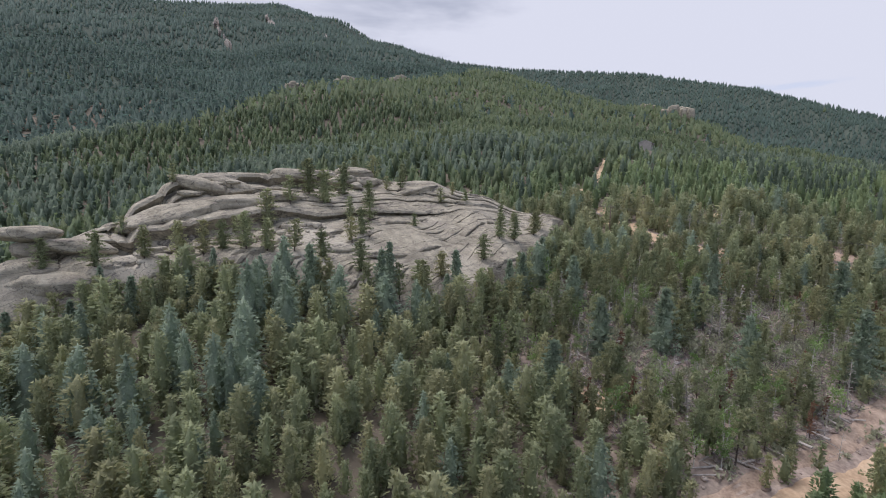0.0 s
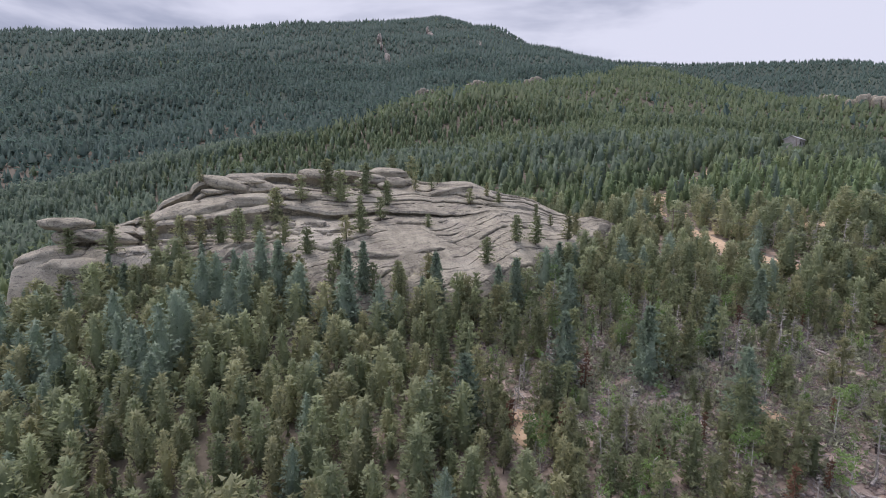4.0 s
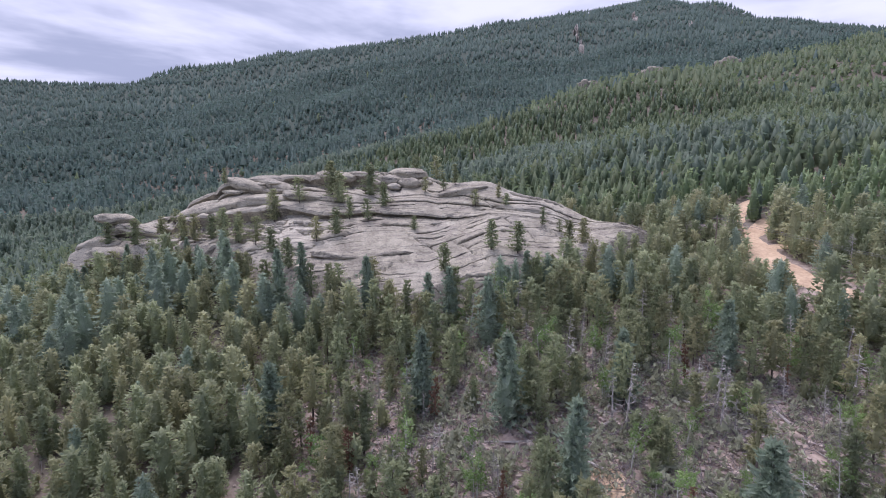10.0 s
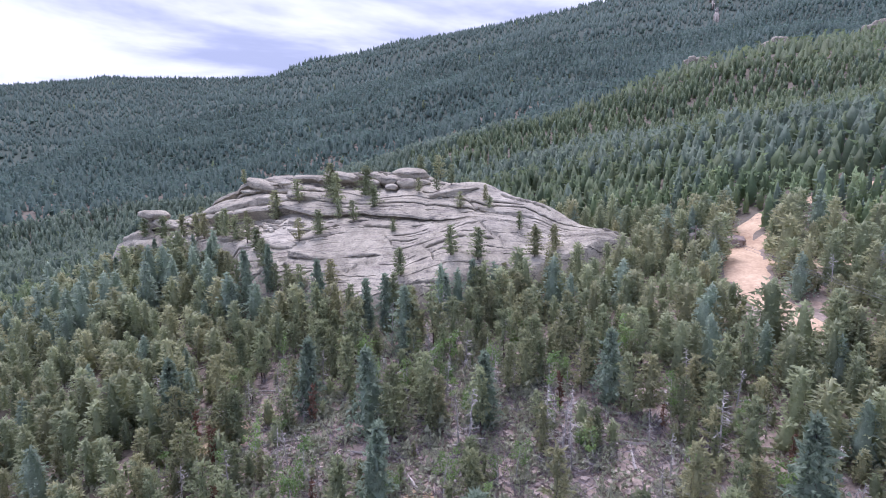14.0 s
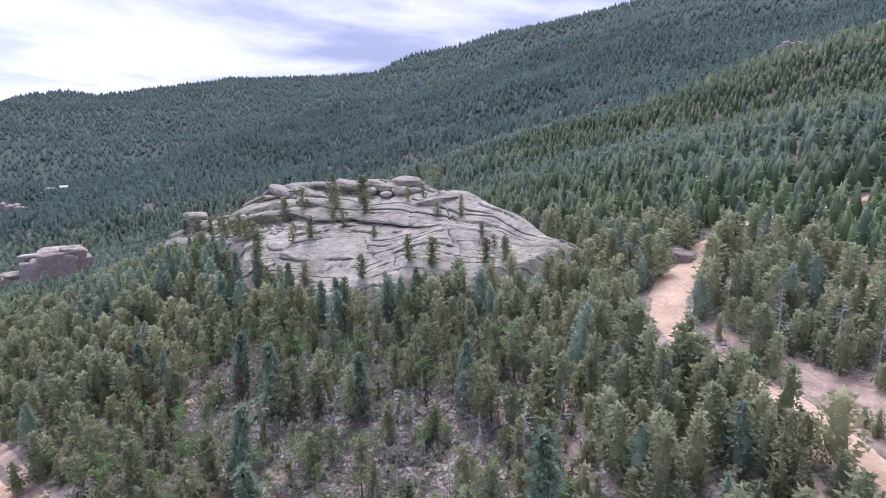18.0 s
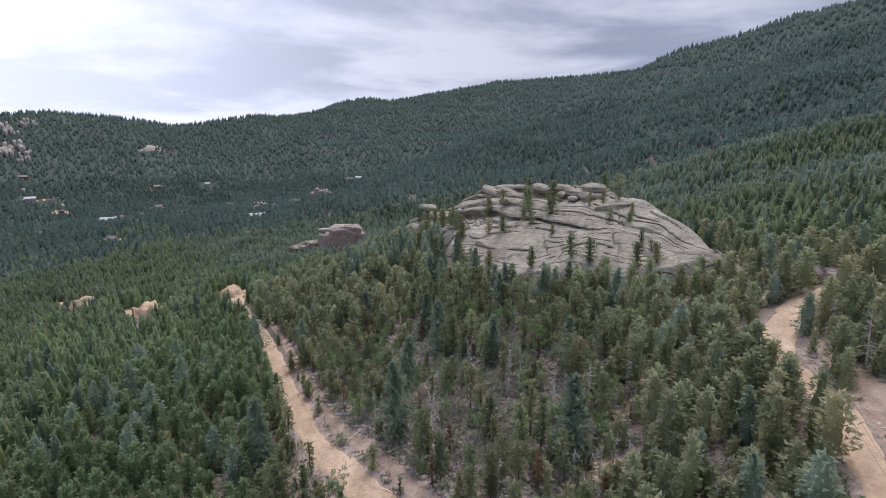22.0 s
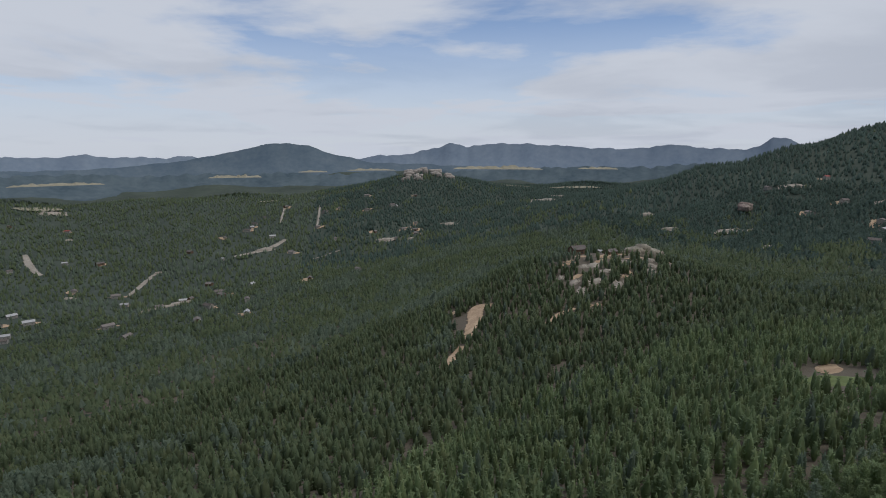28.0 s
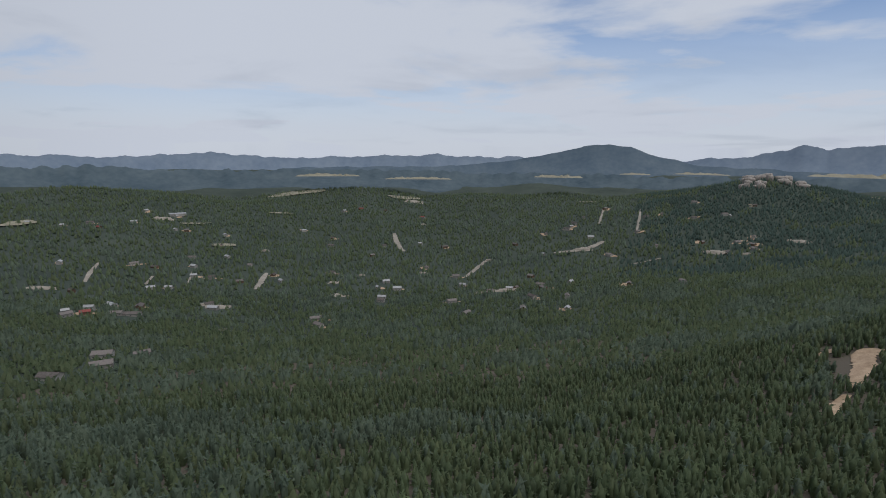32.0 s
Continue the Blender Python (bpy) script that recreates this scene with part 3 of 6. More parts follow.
def dome_rows():
    """The rock as rows of points: treads between the sheet edges, each edge rounded above and cut back below."""
    s = np.arange(-90, 80, 0.31)
    ledges = dome_ledges(s)
    wc, wf = np.interp(s, S_KEYS, CREST_W), np.interp(s, S_KEYS, FOOT_W)
    start = wc - 26
    rows_w, rows_z = [], []
    from_w = start
    for k, e in enumerate(ledges + [dict(line=np.maximum(wf + 9, ledges[-1]["line"]) + 9, drop=s * 0, under=s * 0, groove=s * 0)]):
        count = 22 if k == 0 else 10 if k == len(ledges) else 4
        edge = np.clip(0.10 + 0.42 * e["drop"], 0, 1.7) * np.clip(e["drop"] * 4, 0.1, 1)
        edge = np.minimum(edge, 0.6 * (e["line"] - from_w))
        for f in np.linspace(0, 1, count, endpoint=False)[(0 if k == 0 else 1):]:
            w = from_w + f * (e["line"] - edge - from_w)
            rows_w.append(w), rows_z.append(dome_rise(s, w, ledges))
        if k == len(ledges):
            break
        top = dome_rise(s, e["line"] - 0.001, ledges)
        low = dome_rise(s, e["line"] + 0.05, ledges)
        lip = np.minimum(edge, 0.7 * e["drop"] + 0.5 * e["groove"])
        shoulder = dome_rise(s, e["line"] - edge, ledges)
        for w, z in ((e["line"] - edge, shoulder), (e["line"] - 0.35 * edge, np.maximum(top, shoulder * 0.6 + top * 0.4) - 0.22 * lip), (e["line"], top - 0.8 * lip),
                     (e["line"] - e["under"], 0.35 * (top - lip) + 0.65 * low - 0.4 * e["groove"]), (e["line"] - 0.7 * e["under"], low - e["groove"])):
            rows_w.append(w), rows_z.append(z)
        from_w = e["line"] + 0.06
        rows_w.append(from_w), rows_z.append(low)
    w, z = np.array(rows_w), np.array(rows_z)
    s = np.broadcast_to(s, w.shape)
    return s, w, z - dome_joints(s, w)


DOME_S, DOME_W, DOME_Z = dome_rows()


def dome_height(s, w):
    """Height of the finished rock over a point of its plan."""
    s, w = np.asarray(s, float), np.asarray(w, float)
    col = np.clip(np.rint((s - DOME_S[0, 0]) / 0.31).astype(int), 0, DOME_S.shape[1] - 1).ravel()
    out = np.array([np.interp(v, np.maximum.accumulate(DOME_W[:, c]), DOME_Z[:, c]) if abs(sv) < 89 else -99.0 for v, c, sv in zip(w.ravel(), col, s.ravel())])
    return out.reshape(s.shape)


def build_dome():
    x, y = dome_place(DOME_S, DOME_W)
    low = land(x, y) - 3
    z = np.maximum(DOME_Z, low)
    n = x.shape[1]
    i, j = np.meshgrid(np.arange(x.shape[0] - 1), np.arange(n - 1), indexing="ij")
    f = np.stack([i * n + j, (i + 1) * n + j, (i + 1) * n + j + 1, i * n + j + 1], -1).reshape(-1, 4)
    keep = (z > low + 0.01).ravel()
    f = f[keep[f].any(1)]
    used = np.unique(f)
    remap = np.full(z.size, 0)
    remap[used] = np.arange(len(used))
    v = np.stack([x, y, z], -1).reshape(-1, 3)[used]
    ob = new("granite_dome", fast_mesh("granite_dome", v, remap[f], [ROCK], smooth=False))
    return tagged(ob, "long pale granite dome in rounded sloping layers with dark cracks", "rock outcrop")


DOME = build_dome()


def boulder(name, place, size, turn, seed, mat, label, category="boulder", sub=4, boxy=0.0):
    bm = bmesh.new()
    bmesh.ops.create_icosphere(bm, subdivisions=sub, radius=1.0)
    off = Vector((seed * 7.3, seed * 3.1, seed * 5.7))
    for v in bm.verts:
        p = v.co.copy()
        p.z = math.copysign(abs(p.z) ** 0.88, p.z)
        if boxy:
            p = Vector([math.copysign(abs(c) ** (1 - boxy), c) for c in p])
        d = 1 + 0.20 * noise.noise(p * 1.3 + off) + 0.09 * noise.noise(p * 3.5 + off) + 0.03 * noise.noise(p * 9 + off)
        v.co = Vector((p.x * d * size[0], p.y * d * size[1], p.z * d * size[2]))
    me = bpy.data.meshes.new(name)
    bm.to_mesh(me)
    bm.free()
    me.materials.append(mat)
    for poly in me.polygons:
        poly.use_smooth = True
    ob = new(name, me)
    ob.matrix_world = Matrix.Translation(place) @ Euler((radians(2 * (seed % 3 - 1)), radians(3), radians(turn))).to_matrix().to_4x4()
    return tagged(ob, label, category)


def on_dome(s, w, up=0.0):
    x, y = dome_place(s, w)
    return x, y, float(dome_height(np.array([s], float), np.array([w], float))[0]) + up


bx, by, bz = on_dome(-70, 2.0)
boulder("balanced_boulder", (bx, by, -12.5), (5.3, 3.4, 1.6), 32, 3, ROCK, "flat pale boulder balanced on the end of the granite dome")
boulder("boulder", (bx + 0.3, by + 0.3, -15.4), (3.4, 2.6, 1.7), 10, 5, ROCK, "rounded granite pedestal under the balanced boulder")


def dome_slab(s, w, top, size, turn, seed, tilt=0.0):
    """A rounded slab lying on the dome, one of the layers of its upper part."""
    x, y = dome_place(s, w)
    ob = boulder("slab", (x, y, top - size[2]), size, math.degrees(math.atan2(AY, AX)) + turn, seed, ROCK, "", "", 4 if size[0] > 1.9 else 2, 0.0 if size[0] > 1.9 else 0.5)
    for key in ("label", "category"):
        if key in ob:
            del ob[key]
    ob.matrix_world = ob.matrix_world @ Matrix.Rotation(-tilt, 4, "Y")
    ob.parent = DOME
    for p in ob.data.polygons:
        p.use_smooth = True


for n, (s0, w0, top, size, turn) in enumerate((
        (6, -20.5, 1.0, (6, 4, 2.0), -6), (1, -15.5, -0.9, (3.2, 2.6, 1.7), 12), (7, -15.5, -1.6, (3.6, 2.6, 1.8), -10), (11, -16.5, -2.2, (2.4, 1.8, 1.2), 25),
        (-35, -9.3, -2.9, (2.2, 1.4, 0.7), 0), (-30.5, -9.8, -2.6, (2.0, 1.3, 0.6), 20), (-41, -6.2, -5.0, (2.6, 1.5, 0.7), 8),
        (-16, 15.5, -15.6, (5.5, 3.4, 1.5), -20), (-24, 8.5, -14.6, (2.6, 1.8, 0.9), 10), (3, -12.5, -3.2, (2.0, 1.6, 1.0), 40), (-3, -13.0, -2.0, (2.2, 1.6, 1.2), -30))):
    dome_slab(s0, w0, top, size, turn, n + 11)


for n, (s0, w0, size, turn) in enumerate(((-50, -3, (6.5, 3.2, 1.9), 4), (-38, -9.3, (6.5, 3.0, 1.8), -5), (-28, -12.3, (9, 3.2, 1.9), 3), (-14, -14.0, (6, 2.6, 1.6), -8), (-44, -1.6, (9, 3.4, 1.9), 6), (-31, -4.6, (9, 3.4, 1.9), -4), (-20, -4, (6, 2.8, 1.5), 10),
                                         (-62, 3, (6, 3, 1.6), 5), (-72, 5.5, (6.5, 3.6, 2.4), -6), (-80, 8, (6, 4, 3.6), 8), (-66, 9, (7.5, 3, 2.2), -3), (-53, 7, (8, 2.6, 1.8), 4), (-39, 6, (7, 2.4, 1.5), -8), (22, -11, (7, 3, 1.2), 6), (38, -4, (8, 2.8, 1.0), -4), (-4, 19, (7, 3, 1.2), 12))):
    rise = (on_dome(s0 + 4, w0)[2] - on_dome(s0 - 4, w0)[2]) / 8
    dome_slab(s0, w0, on_dome(s0, w0)[2] + 0.42 * size[2], size, turn, n + 131, math.atan(max(-0.5, min(0.5, rise))))


rub = np.random.RandomState(66)
for n in range(70):
    s0, w0 = rub.uniform(-58, -14), rub.uniform(5.5, 12)
    size = rub.uniform(0.3, 1.1) ** 1.3 * np.array([1.3, 0.95, 0.7])
    dome_slab(s0, w0, on_dome(s0, w0)[2] + size[2] * 1.1, tuple(size), rub.uniform(-60, 60), 40 + n)


# ---------------------------------------------------------------- dirt roads
def road(name, nodes, widths, label, lift=0.22, mat=DIRT):
    """A dirt track along plan points, laid on the ground."""
    pts = [Vector((x, y, 0)) for x, y in nodes]
    fine = []
    for k in range(len(pts) - 1):
        p0, p1, p2, p3 = pts[max(k - 1, 0)], pts[k], pts[k + 1], pts[min(k + 2, len(pts) - 1)]
        steps = max(2, int((p2 - p1).length / 1.2))
        for j in range(steps):
            t = j / steps
            p = 0.5 * ((2 * p1) + (p2 - p0) * t + (2 * p0 - 5 * p1 + 4 * p2 - p3) * t * t + (3 * p1 - p0 - 3 * p2 + p3) * t ** 3)
            fine.append((p, widths[k] + (widths[k + 1] - widths[k]) * t))
    fine.append((pts[-1], widths[-1]))
    rows = []
    for k, (p, w) in enumerate(fine):
        d = (fine[min(k + 1, len(fine) - 1)][0] - fine[max(k - 1, 0)][0]).normalized()
        side = Vector((-d.y, d.x, 0))
        row = []
        for c in range(9):
            u = c / 4 - 1
            side_seed = 4.0 + (u > 0) * 9
            ragged = 1 + 0.34 * noise.noise(Vector((p.x * 0.14, p.y * 0.14, side_seed))) + 0.24 * noise.noise(Vector((p.x * 0.5, p.y * 0.5, side_seed)))
            q = p + side * (u * w / 2 * ragged)
            dip = 0.10 * abs(math.sin(u * 4.2)) + (0.32 if abs(u) == 1 else 0.0)
            row.append((q.x, q.y, lift - dip))
        rows.append(row)
    a = np.array(rows)
    z = land(a[..., 0], a[..., 1]) + a[..., 2]
    v = np.stack([a[..., 0], a[..., 1], z], -1).reshape(-1, 3)
    n = 9
    i, j = np.meshgrid(np.arange(len(rows) - 1), np.arange(n - 1), indexing="ij")
    f = np.stack([i * n + j, (i + 1) * n + j, (i + 1) * n + j + 1, i * n + j + 1], -1).reshape(-1, 4)[:, ::-1]
    ob = new(name, fast_mesh(name, v, f, [mat], smooth=True))
    ROADS.append((a[:, 4, :2], np.array([w for _, w in fine])))
    return tagged(ob, label, "dirt road", kind="structure")


ROADS = []
road("road_1", [(-84, 5), (-50, 20), (-16, 37), (11, 51), (31, 60), (52, 70), (72, 80), (95, 95), (120, 106), (150, 112)], [8, 4.6, 4, 4.6, 4.8, 5, 5.4, 6, 6, 5], "rutted pale dirt track with a washed-out bank")
road("road_2", [(57, 192), (61, 182), (67, 173), (75, 166), (84, 163), (96, 162.5), (106, 158), (126, 151), (150, 150)], [5, 8.8, 7.6, 5.6, 4, 4.2, 4.8, 4.8, 4.4], "curving pinkish dirt road between the pines")
road("road_3", [(63, 184), (70, 187), (78, 191), (90, 195), (110, 200), (140, 206)], [4, 4, 4.5, 5, 5, 5], "side branch of the dirt road among the pines")
road("road_4", [(-196, -166), (-170, -135), (-150, -114), (-128, -98), (-105, -65), (-80, -38), (-74, -12), (-80, 5)], [5, 6, 8, 7, 5, 6, 4, 7], "winding dirt track through dense pines")
road("road_5", [(98, -344), (110, -352), (115, -334), (121, -318), (128, -303), (134, -288)], [9, 17, 13, 12, 9, 5], "broad bare bend of a sandy dirt road", 1.1)
road("road_6", [(137, -365), (130, -369), (122, -373)], [4, 9, 4], "short spur of the sandy dirt road", 1.3)
road("road_7", [(80, -259), (68, -270), (58, -277), (46, -279)], [3, 7, 6, 3], "short sandy lane showing between the trees", 1.1)
road("road_18", [(141, -273), (151, -255), (160, -231)], [5, 8, 3], "lower stretch of the sandy dirt road", 1.1)
road("road_8", [(60, 205), (57, 190), (52, 215), (70, 250), (88, 300), (100, 335)], [4, 6, 5, 3.5, 2.5, 2], "pale track running uphill through the trees")


CUTBANK = material("reddish_cut_bank", (0.21, 0.148, 0.108), (0.47, 0.355, 0.265), 0.45, 0.95, fine=2.5, bump=0.3, bump_scale=0.9)
road("road_16", [(-20, 40), (8, 54.5), (28, 63.5), (49, 74), (68, 84), (90, 98.5), (112, 109)], [1.5, 2.6, 3, 2.8, 3.6, 4, 3], "washed-out reddish bank beside the dirt track", 0.14, CUTBANK)
ROADS[-1] = (ROADS[-1][0], ROADS[-1][1] * 0.6)
road("road_17", [(76, 171), (86, 169.5), (99, 168), (112, 164), (130, 157)], [2, 4.5, 10, 10.5, 7.5], "gravelly shoulder beside the dirt road", 0.14, CUTBANK)
ROADS[-1] = (ROADS[-1][0], ROADS[-1][1] * 0.45)      # trees and brush stand on its outer half


PALE_DIRT = material("pale_valley_dirt", (0.26, 0.225, 0.18), (0.46, 0.41, 0.34), 0.03, 0.95, fine=0.3)
for n, (nodes, wide) in enumerate(((((1220, -1750), (1129, -1598), (1066, -1520)), 22), (((755, -1275), (756, -1370), (756, -1490)), 15), (((462, -1930), (478, -2200)), 15), (((328, -1780), (327, -1949), (330, -2150)), 10),
                                   (((1115, -840), (1186, -944), (1235, -1020)), 17), (((1462, -680), (1545, -752), (1650, -850)), 12), (((1345, -740), (1400, -806)), 12), (((1262, -780), (1370, -900)), 9), (((-470, -1890), (-570, -2115)), 17),
                                   (((560, -1560), (478, -1593), (425, -1700)), 26), (((-500, -830), (-560, -800)), 24), (((240, -1501), (331, -1442)), 9))):
    road("road_%d" % (n + 20), nodes, [wide * 0.6] + [wide] * (len(nodes) - 2) + [wide * 0.5], "pale road showing through the valley forest", 1.6, PALE_DIRT)


def road_gap(x, y):
    """How far a place lies outside the nearest road's edge."""
    best = np.full(x.shape, 1e3)
    for line, w in ROADS:
        near = (np.abs(x - line[:, 0].mean()) < 260) & (np.abs(y - line[:, 1].mean()) < 260)
        k = np.flatnonzero(near)
        for start in range(0, len(k), 4000):
            kk = k[start:start + 4000]
            d = np.hypot(x[kk, None] - line[:, 0], y[kk, None] - line[:, 1]) - w / 2
            best[kk] = np.minimum(best[kk], d.min(1))
    return best


# ---------------------------------------------------------------- trees
def tri_soup(points, along, across, rng):
    """Two crossing slim triangles for each tuft of needles or leaves."""
    n = len(points)
    tip = points + along
    a, b = points + across, points - across
    up = np.cross(along, across)
    up /= np.linalg.norm(up, axis=1, keepdims=True) + 1e-9
    c, d = points + up * np.linalg.norm(across, axis=1, keepdims=True), points - up * np.linalg.norm(across, axis=1, keepdims=True)
    v = np.stack([a, b, tip, c, d, tip], 1).reshape(-1, 3)
    return v, np.arange(len(v)).reshape(-1, 3)


def stem(path, radii, sides=5):
    """A tapered tube along a path of points."""
    path = np.asarray(path, float)
    v, f = [], []
    for k, p in enumerate(path):
        d = path[min(k + 1, len(path) - 1)] - path[max(k - 1, 0)]
        d = d / (np.linalg.norm(d) + 1e-9)
        u = np.cross(d, (0.3, 0.9, 0.31) if abs(d[2]) > 0.5 else (0, 0, 1.0))
        u /= np.linalg.norm(u)
        w = np.cross(d, u)
        for j in range(sides):
            a = 2 * math.pi * j / sides
            v.append(p + radii[k] * (math.cos(a) * u + math.sin(a) * w))
    for k in range(len(path) - 1):
        for j in range(sides):
            a, b = k * sides + j, k * sides + (j + 1) % sides
            f += [(a, b, b + sides), (a, b + sides, a + sides)]
    return np.array(v), np.array(f)


def merged(parts):
    vs, fs, at = [], [], 0
    for v, f in parts:
        vs.append(v), fs.append(f + at)
        at += len(v)
    return np.concatenate(vs), np.concatenate(fs)


def conifer(seed, h, r, start, levels, per, tufts, size, shape, droop, gaps=0.12, inner=0.30, body=0.5):
    """Trunk and crown arrays. shape: above 1 a slim cone, below 1 a round head; gaps: share of missing branches."""
    g = np.random.RandomState(seed)
    bend = g.uniform(-0.04, 0.04, 2) * h
    zs = np.linspace(0, h, 7)
    line = np.stack([bend[0] * (zs / h) ** 2, bend[1] * (zs / h) ** 2, zs], 1)
    trunk = [stem(line, 0.016 * h * (1 - 0.93 * zs / h), 5)]
    P, A, C = [], [], []
    lop = g.uniform(0.55, 1.3, 6)
    for k in range(levels):
        t = (k + g.uniform(-0.45, 0.45)) / levels
        t = min(max(t, 0), 0.985)
        z = h * (start + (1 - start) * t)
        core = np.array([bend[0] * (z / h) ** 2, bend[1] * (z / h) ** 2, z])
        reach = r * ((1 - t) ** shape) * min(1, 0.35 + 3.2 * t) * g.uniform(0.7, 1.15) + 0.12
        twist = g.uniform(0, 6.28)
        for b in range(per):
            if g.rand() < gaps:
                continue
            a = twist + 6.283 * b / per + g.uniform(-0.5, 0.5)
            L = reach * g.uniform(0.5, 1.25) * lop[int(a / 6.283 * 6) % 6]
            d = np.array([math.cos(a), math.sin(a), 0.35 - droop * (1 - t) + g.uniform(-0.22, 0.22)])
            if L > 0.45 * r and b % 2 == 0:
                trunk.append(stem([core, core + d * L * 0.85], [0.018 + 0.003 * h * (1 - t), 0.01], 3))
            for c in range(tufts):
                q = inner + (1.05 - inner) * (c + 0.5 + g.uniform(-0.45, 0.45)) / tufts
                p = core + d * L * q + np.array([0, 0, -0.10 * L * q * q]) + g.uniform(-0.30, 0.30, 3) * size
                along = d * size * g.uniform(0.2, 0.9) + g.uniform(-0.75, 0.75, 3) * size + np.array([0, 0, 0.12 * size])
                side = np.cross(along, (0, 0, 1)) + g.uniform(-0.5, 0.5, 3) * size
                side = side / (np.linalg.norm(side) + 1e-6) * size * g.uniform(0.32, 0.52)
                P.append(p), A.append(along), C.append(side)
    core_v, core_f, _ = plume(seed + 5, h * (1 - start), r * 0.95, 7, max(5, levels // 2), 0, 1.0, shape + 0.1, 0.02, full=body, uneven=0.42)
    core_v[:, 2] += h * start
    core_v[:, 0] += bend[0] * 0.5
    core_v[:, 1] += bend[1] * 0.5
    for k in range(9):      # dead twigs on the bare lower trunk
        a, z = g.uniform(0, 6.28), h * start * g.uniform(0.3, 1.2)
        trunk.append(stem([np.array([0, 0, z]), np.array([math.cos(a) * r * 0.5, math.sin(a) * r * 0.5, z - 0.1])], [0.02, 0.008], 3))
    for q in np.linspace(0.92, 1.0, 3):
        P.append(np.array([bend[0], bend[1], h * q])), A.append(np.array([g.uniform(-0.1, 0.1), g.uniform(-0.1, 0.1), size])), C.append(np.array([size * 0.25, 0, 0]))
    return merged(trunk), merged([tri_soup(np.array(P), np.array(A), np.array(C), g), (core_v, core_f)])


def broadleaf(seed, h, r, tufts, size):
    g = np.random.RandomState(seed)
    trunk, P, A, C = [], [], [], []
    for s in range(g.randint(1, 4)):
        lean = g.uniform(-0.10, 0.10, 2) * h
        base = g.uniform(-0.5, 0.5, 2) * (s > 0)
        hh = h * g.uniform(0.8, 1.0)
        line = [np.array([base[0] + lean[0] * q * q, base[1] + lean[1] * q * q, hh * q]) for q in np.linspace(0, 1, 6)]
        trunk.append(stem(line, [0.015 * h * (1 - 0.85 * q) for q in np.linspace(0, 1, 6)], 5))
        for k in range(9):
            q = g.uniform(0.35, 0.95)
            p0 = np.array([base[0] + lean[0] * q * q, base[1] + lean[1] * q * q, hh * q])
            a = g.uniform(0, 6.28)
            d = np.array([math.cos(a), math.sin(a), 0.8])
            L = r * (1.1 - 0.7 * abs(q - 0.55)) * g.uniform(0.5, 1.0)
            trunk.append(stem([p0, p0 + d * L], [0.035, 0.012], 3))
            for c in range(tufts):
                p = p0 + d * L * g.uniform(0.3, 1.1) + g.normal(0, 0.26, 3) * r * 0.55
                along, side = g.normal(0, 1, 3), g.normal(0, 1, 3)
                P.append(p), A.append(along / np.linalg.norm(along) * size), C.append(side / np.linalg.norm(side) * size * 0.5)
    return merged(trunk), tri_soup(np.array(P), np.array(A), np.array(C), g)


def snag(seed, h, bare=True):
    g = np.random.RandomState(seed)
    lean = g.uniform(-0.06, 0.06, 2) * h
    parts = [stem([np.array([lean[0] * q, lean[1] * q, h * q]) for q in np.linspace(0, 1, 5)], [0.019 * h * (1 - 0.85 * q) for q in np.linspace(0, 1, 5)], 5)]
    for k in range(34):
        q = g.uniform(0.22, 0.97)
        a = g.uniform(0, 6.28)
        p0 = np.array([lean[0] * q, lean[1] * q, h * q])
        L = (1.25 - q) * g.uniform(0.10, 0.24) * h
        d = np.array([math.cos(a), math.sin(a), g.uniform(-0.5, 0.35)])
        p1 = p0 + d * L
        parts.append(stem([p0, p1], [0.042, 0.018], 3))
        for j in range(2):
            b = g.uniform(-0.9, 0.9)
            e = np.array([math.cos(a + b), math.sin(a + b), g.uniform(-0.4, 0.5)])
            m = p0 + d * L * g.uniform(0.4, 0.9)
            parts.append(stem([m, m + e * L * 0.45], [0.024, 0.012], 3))
    return merged(parts)


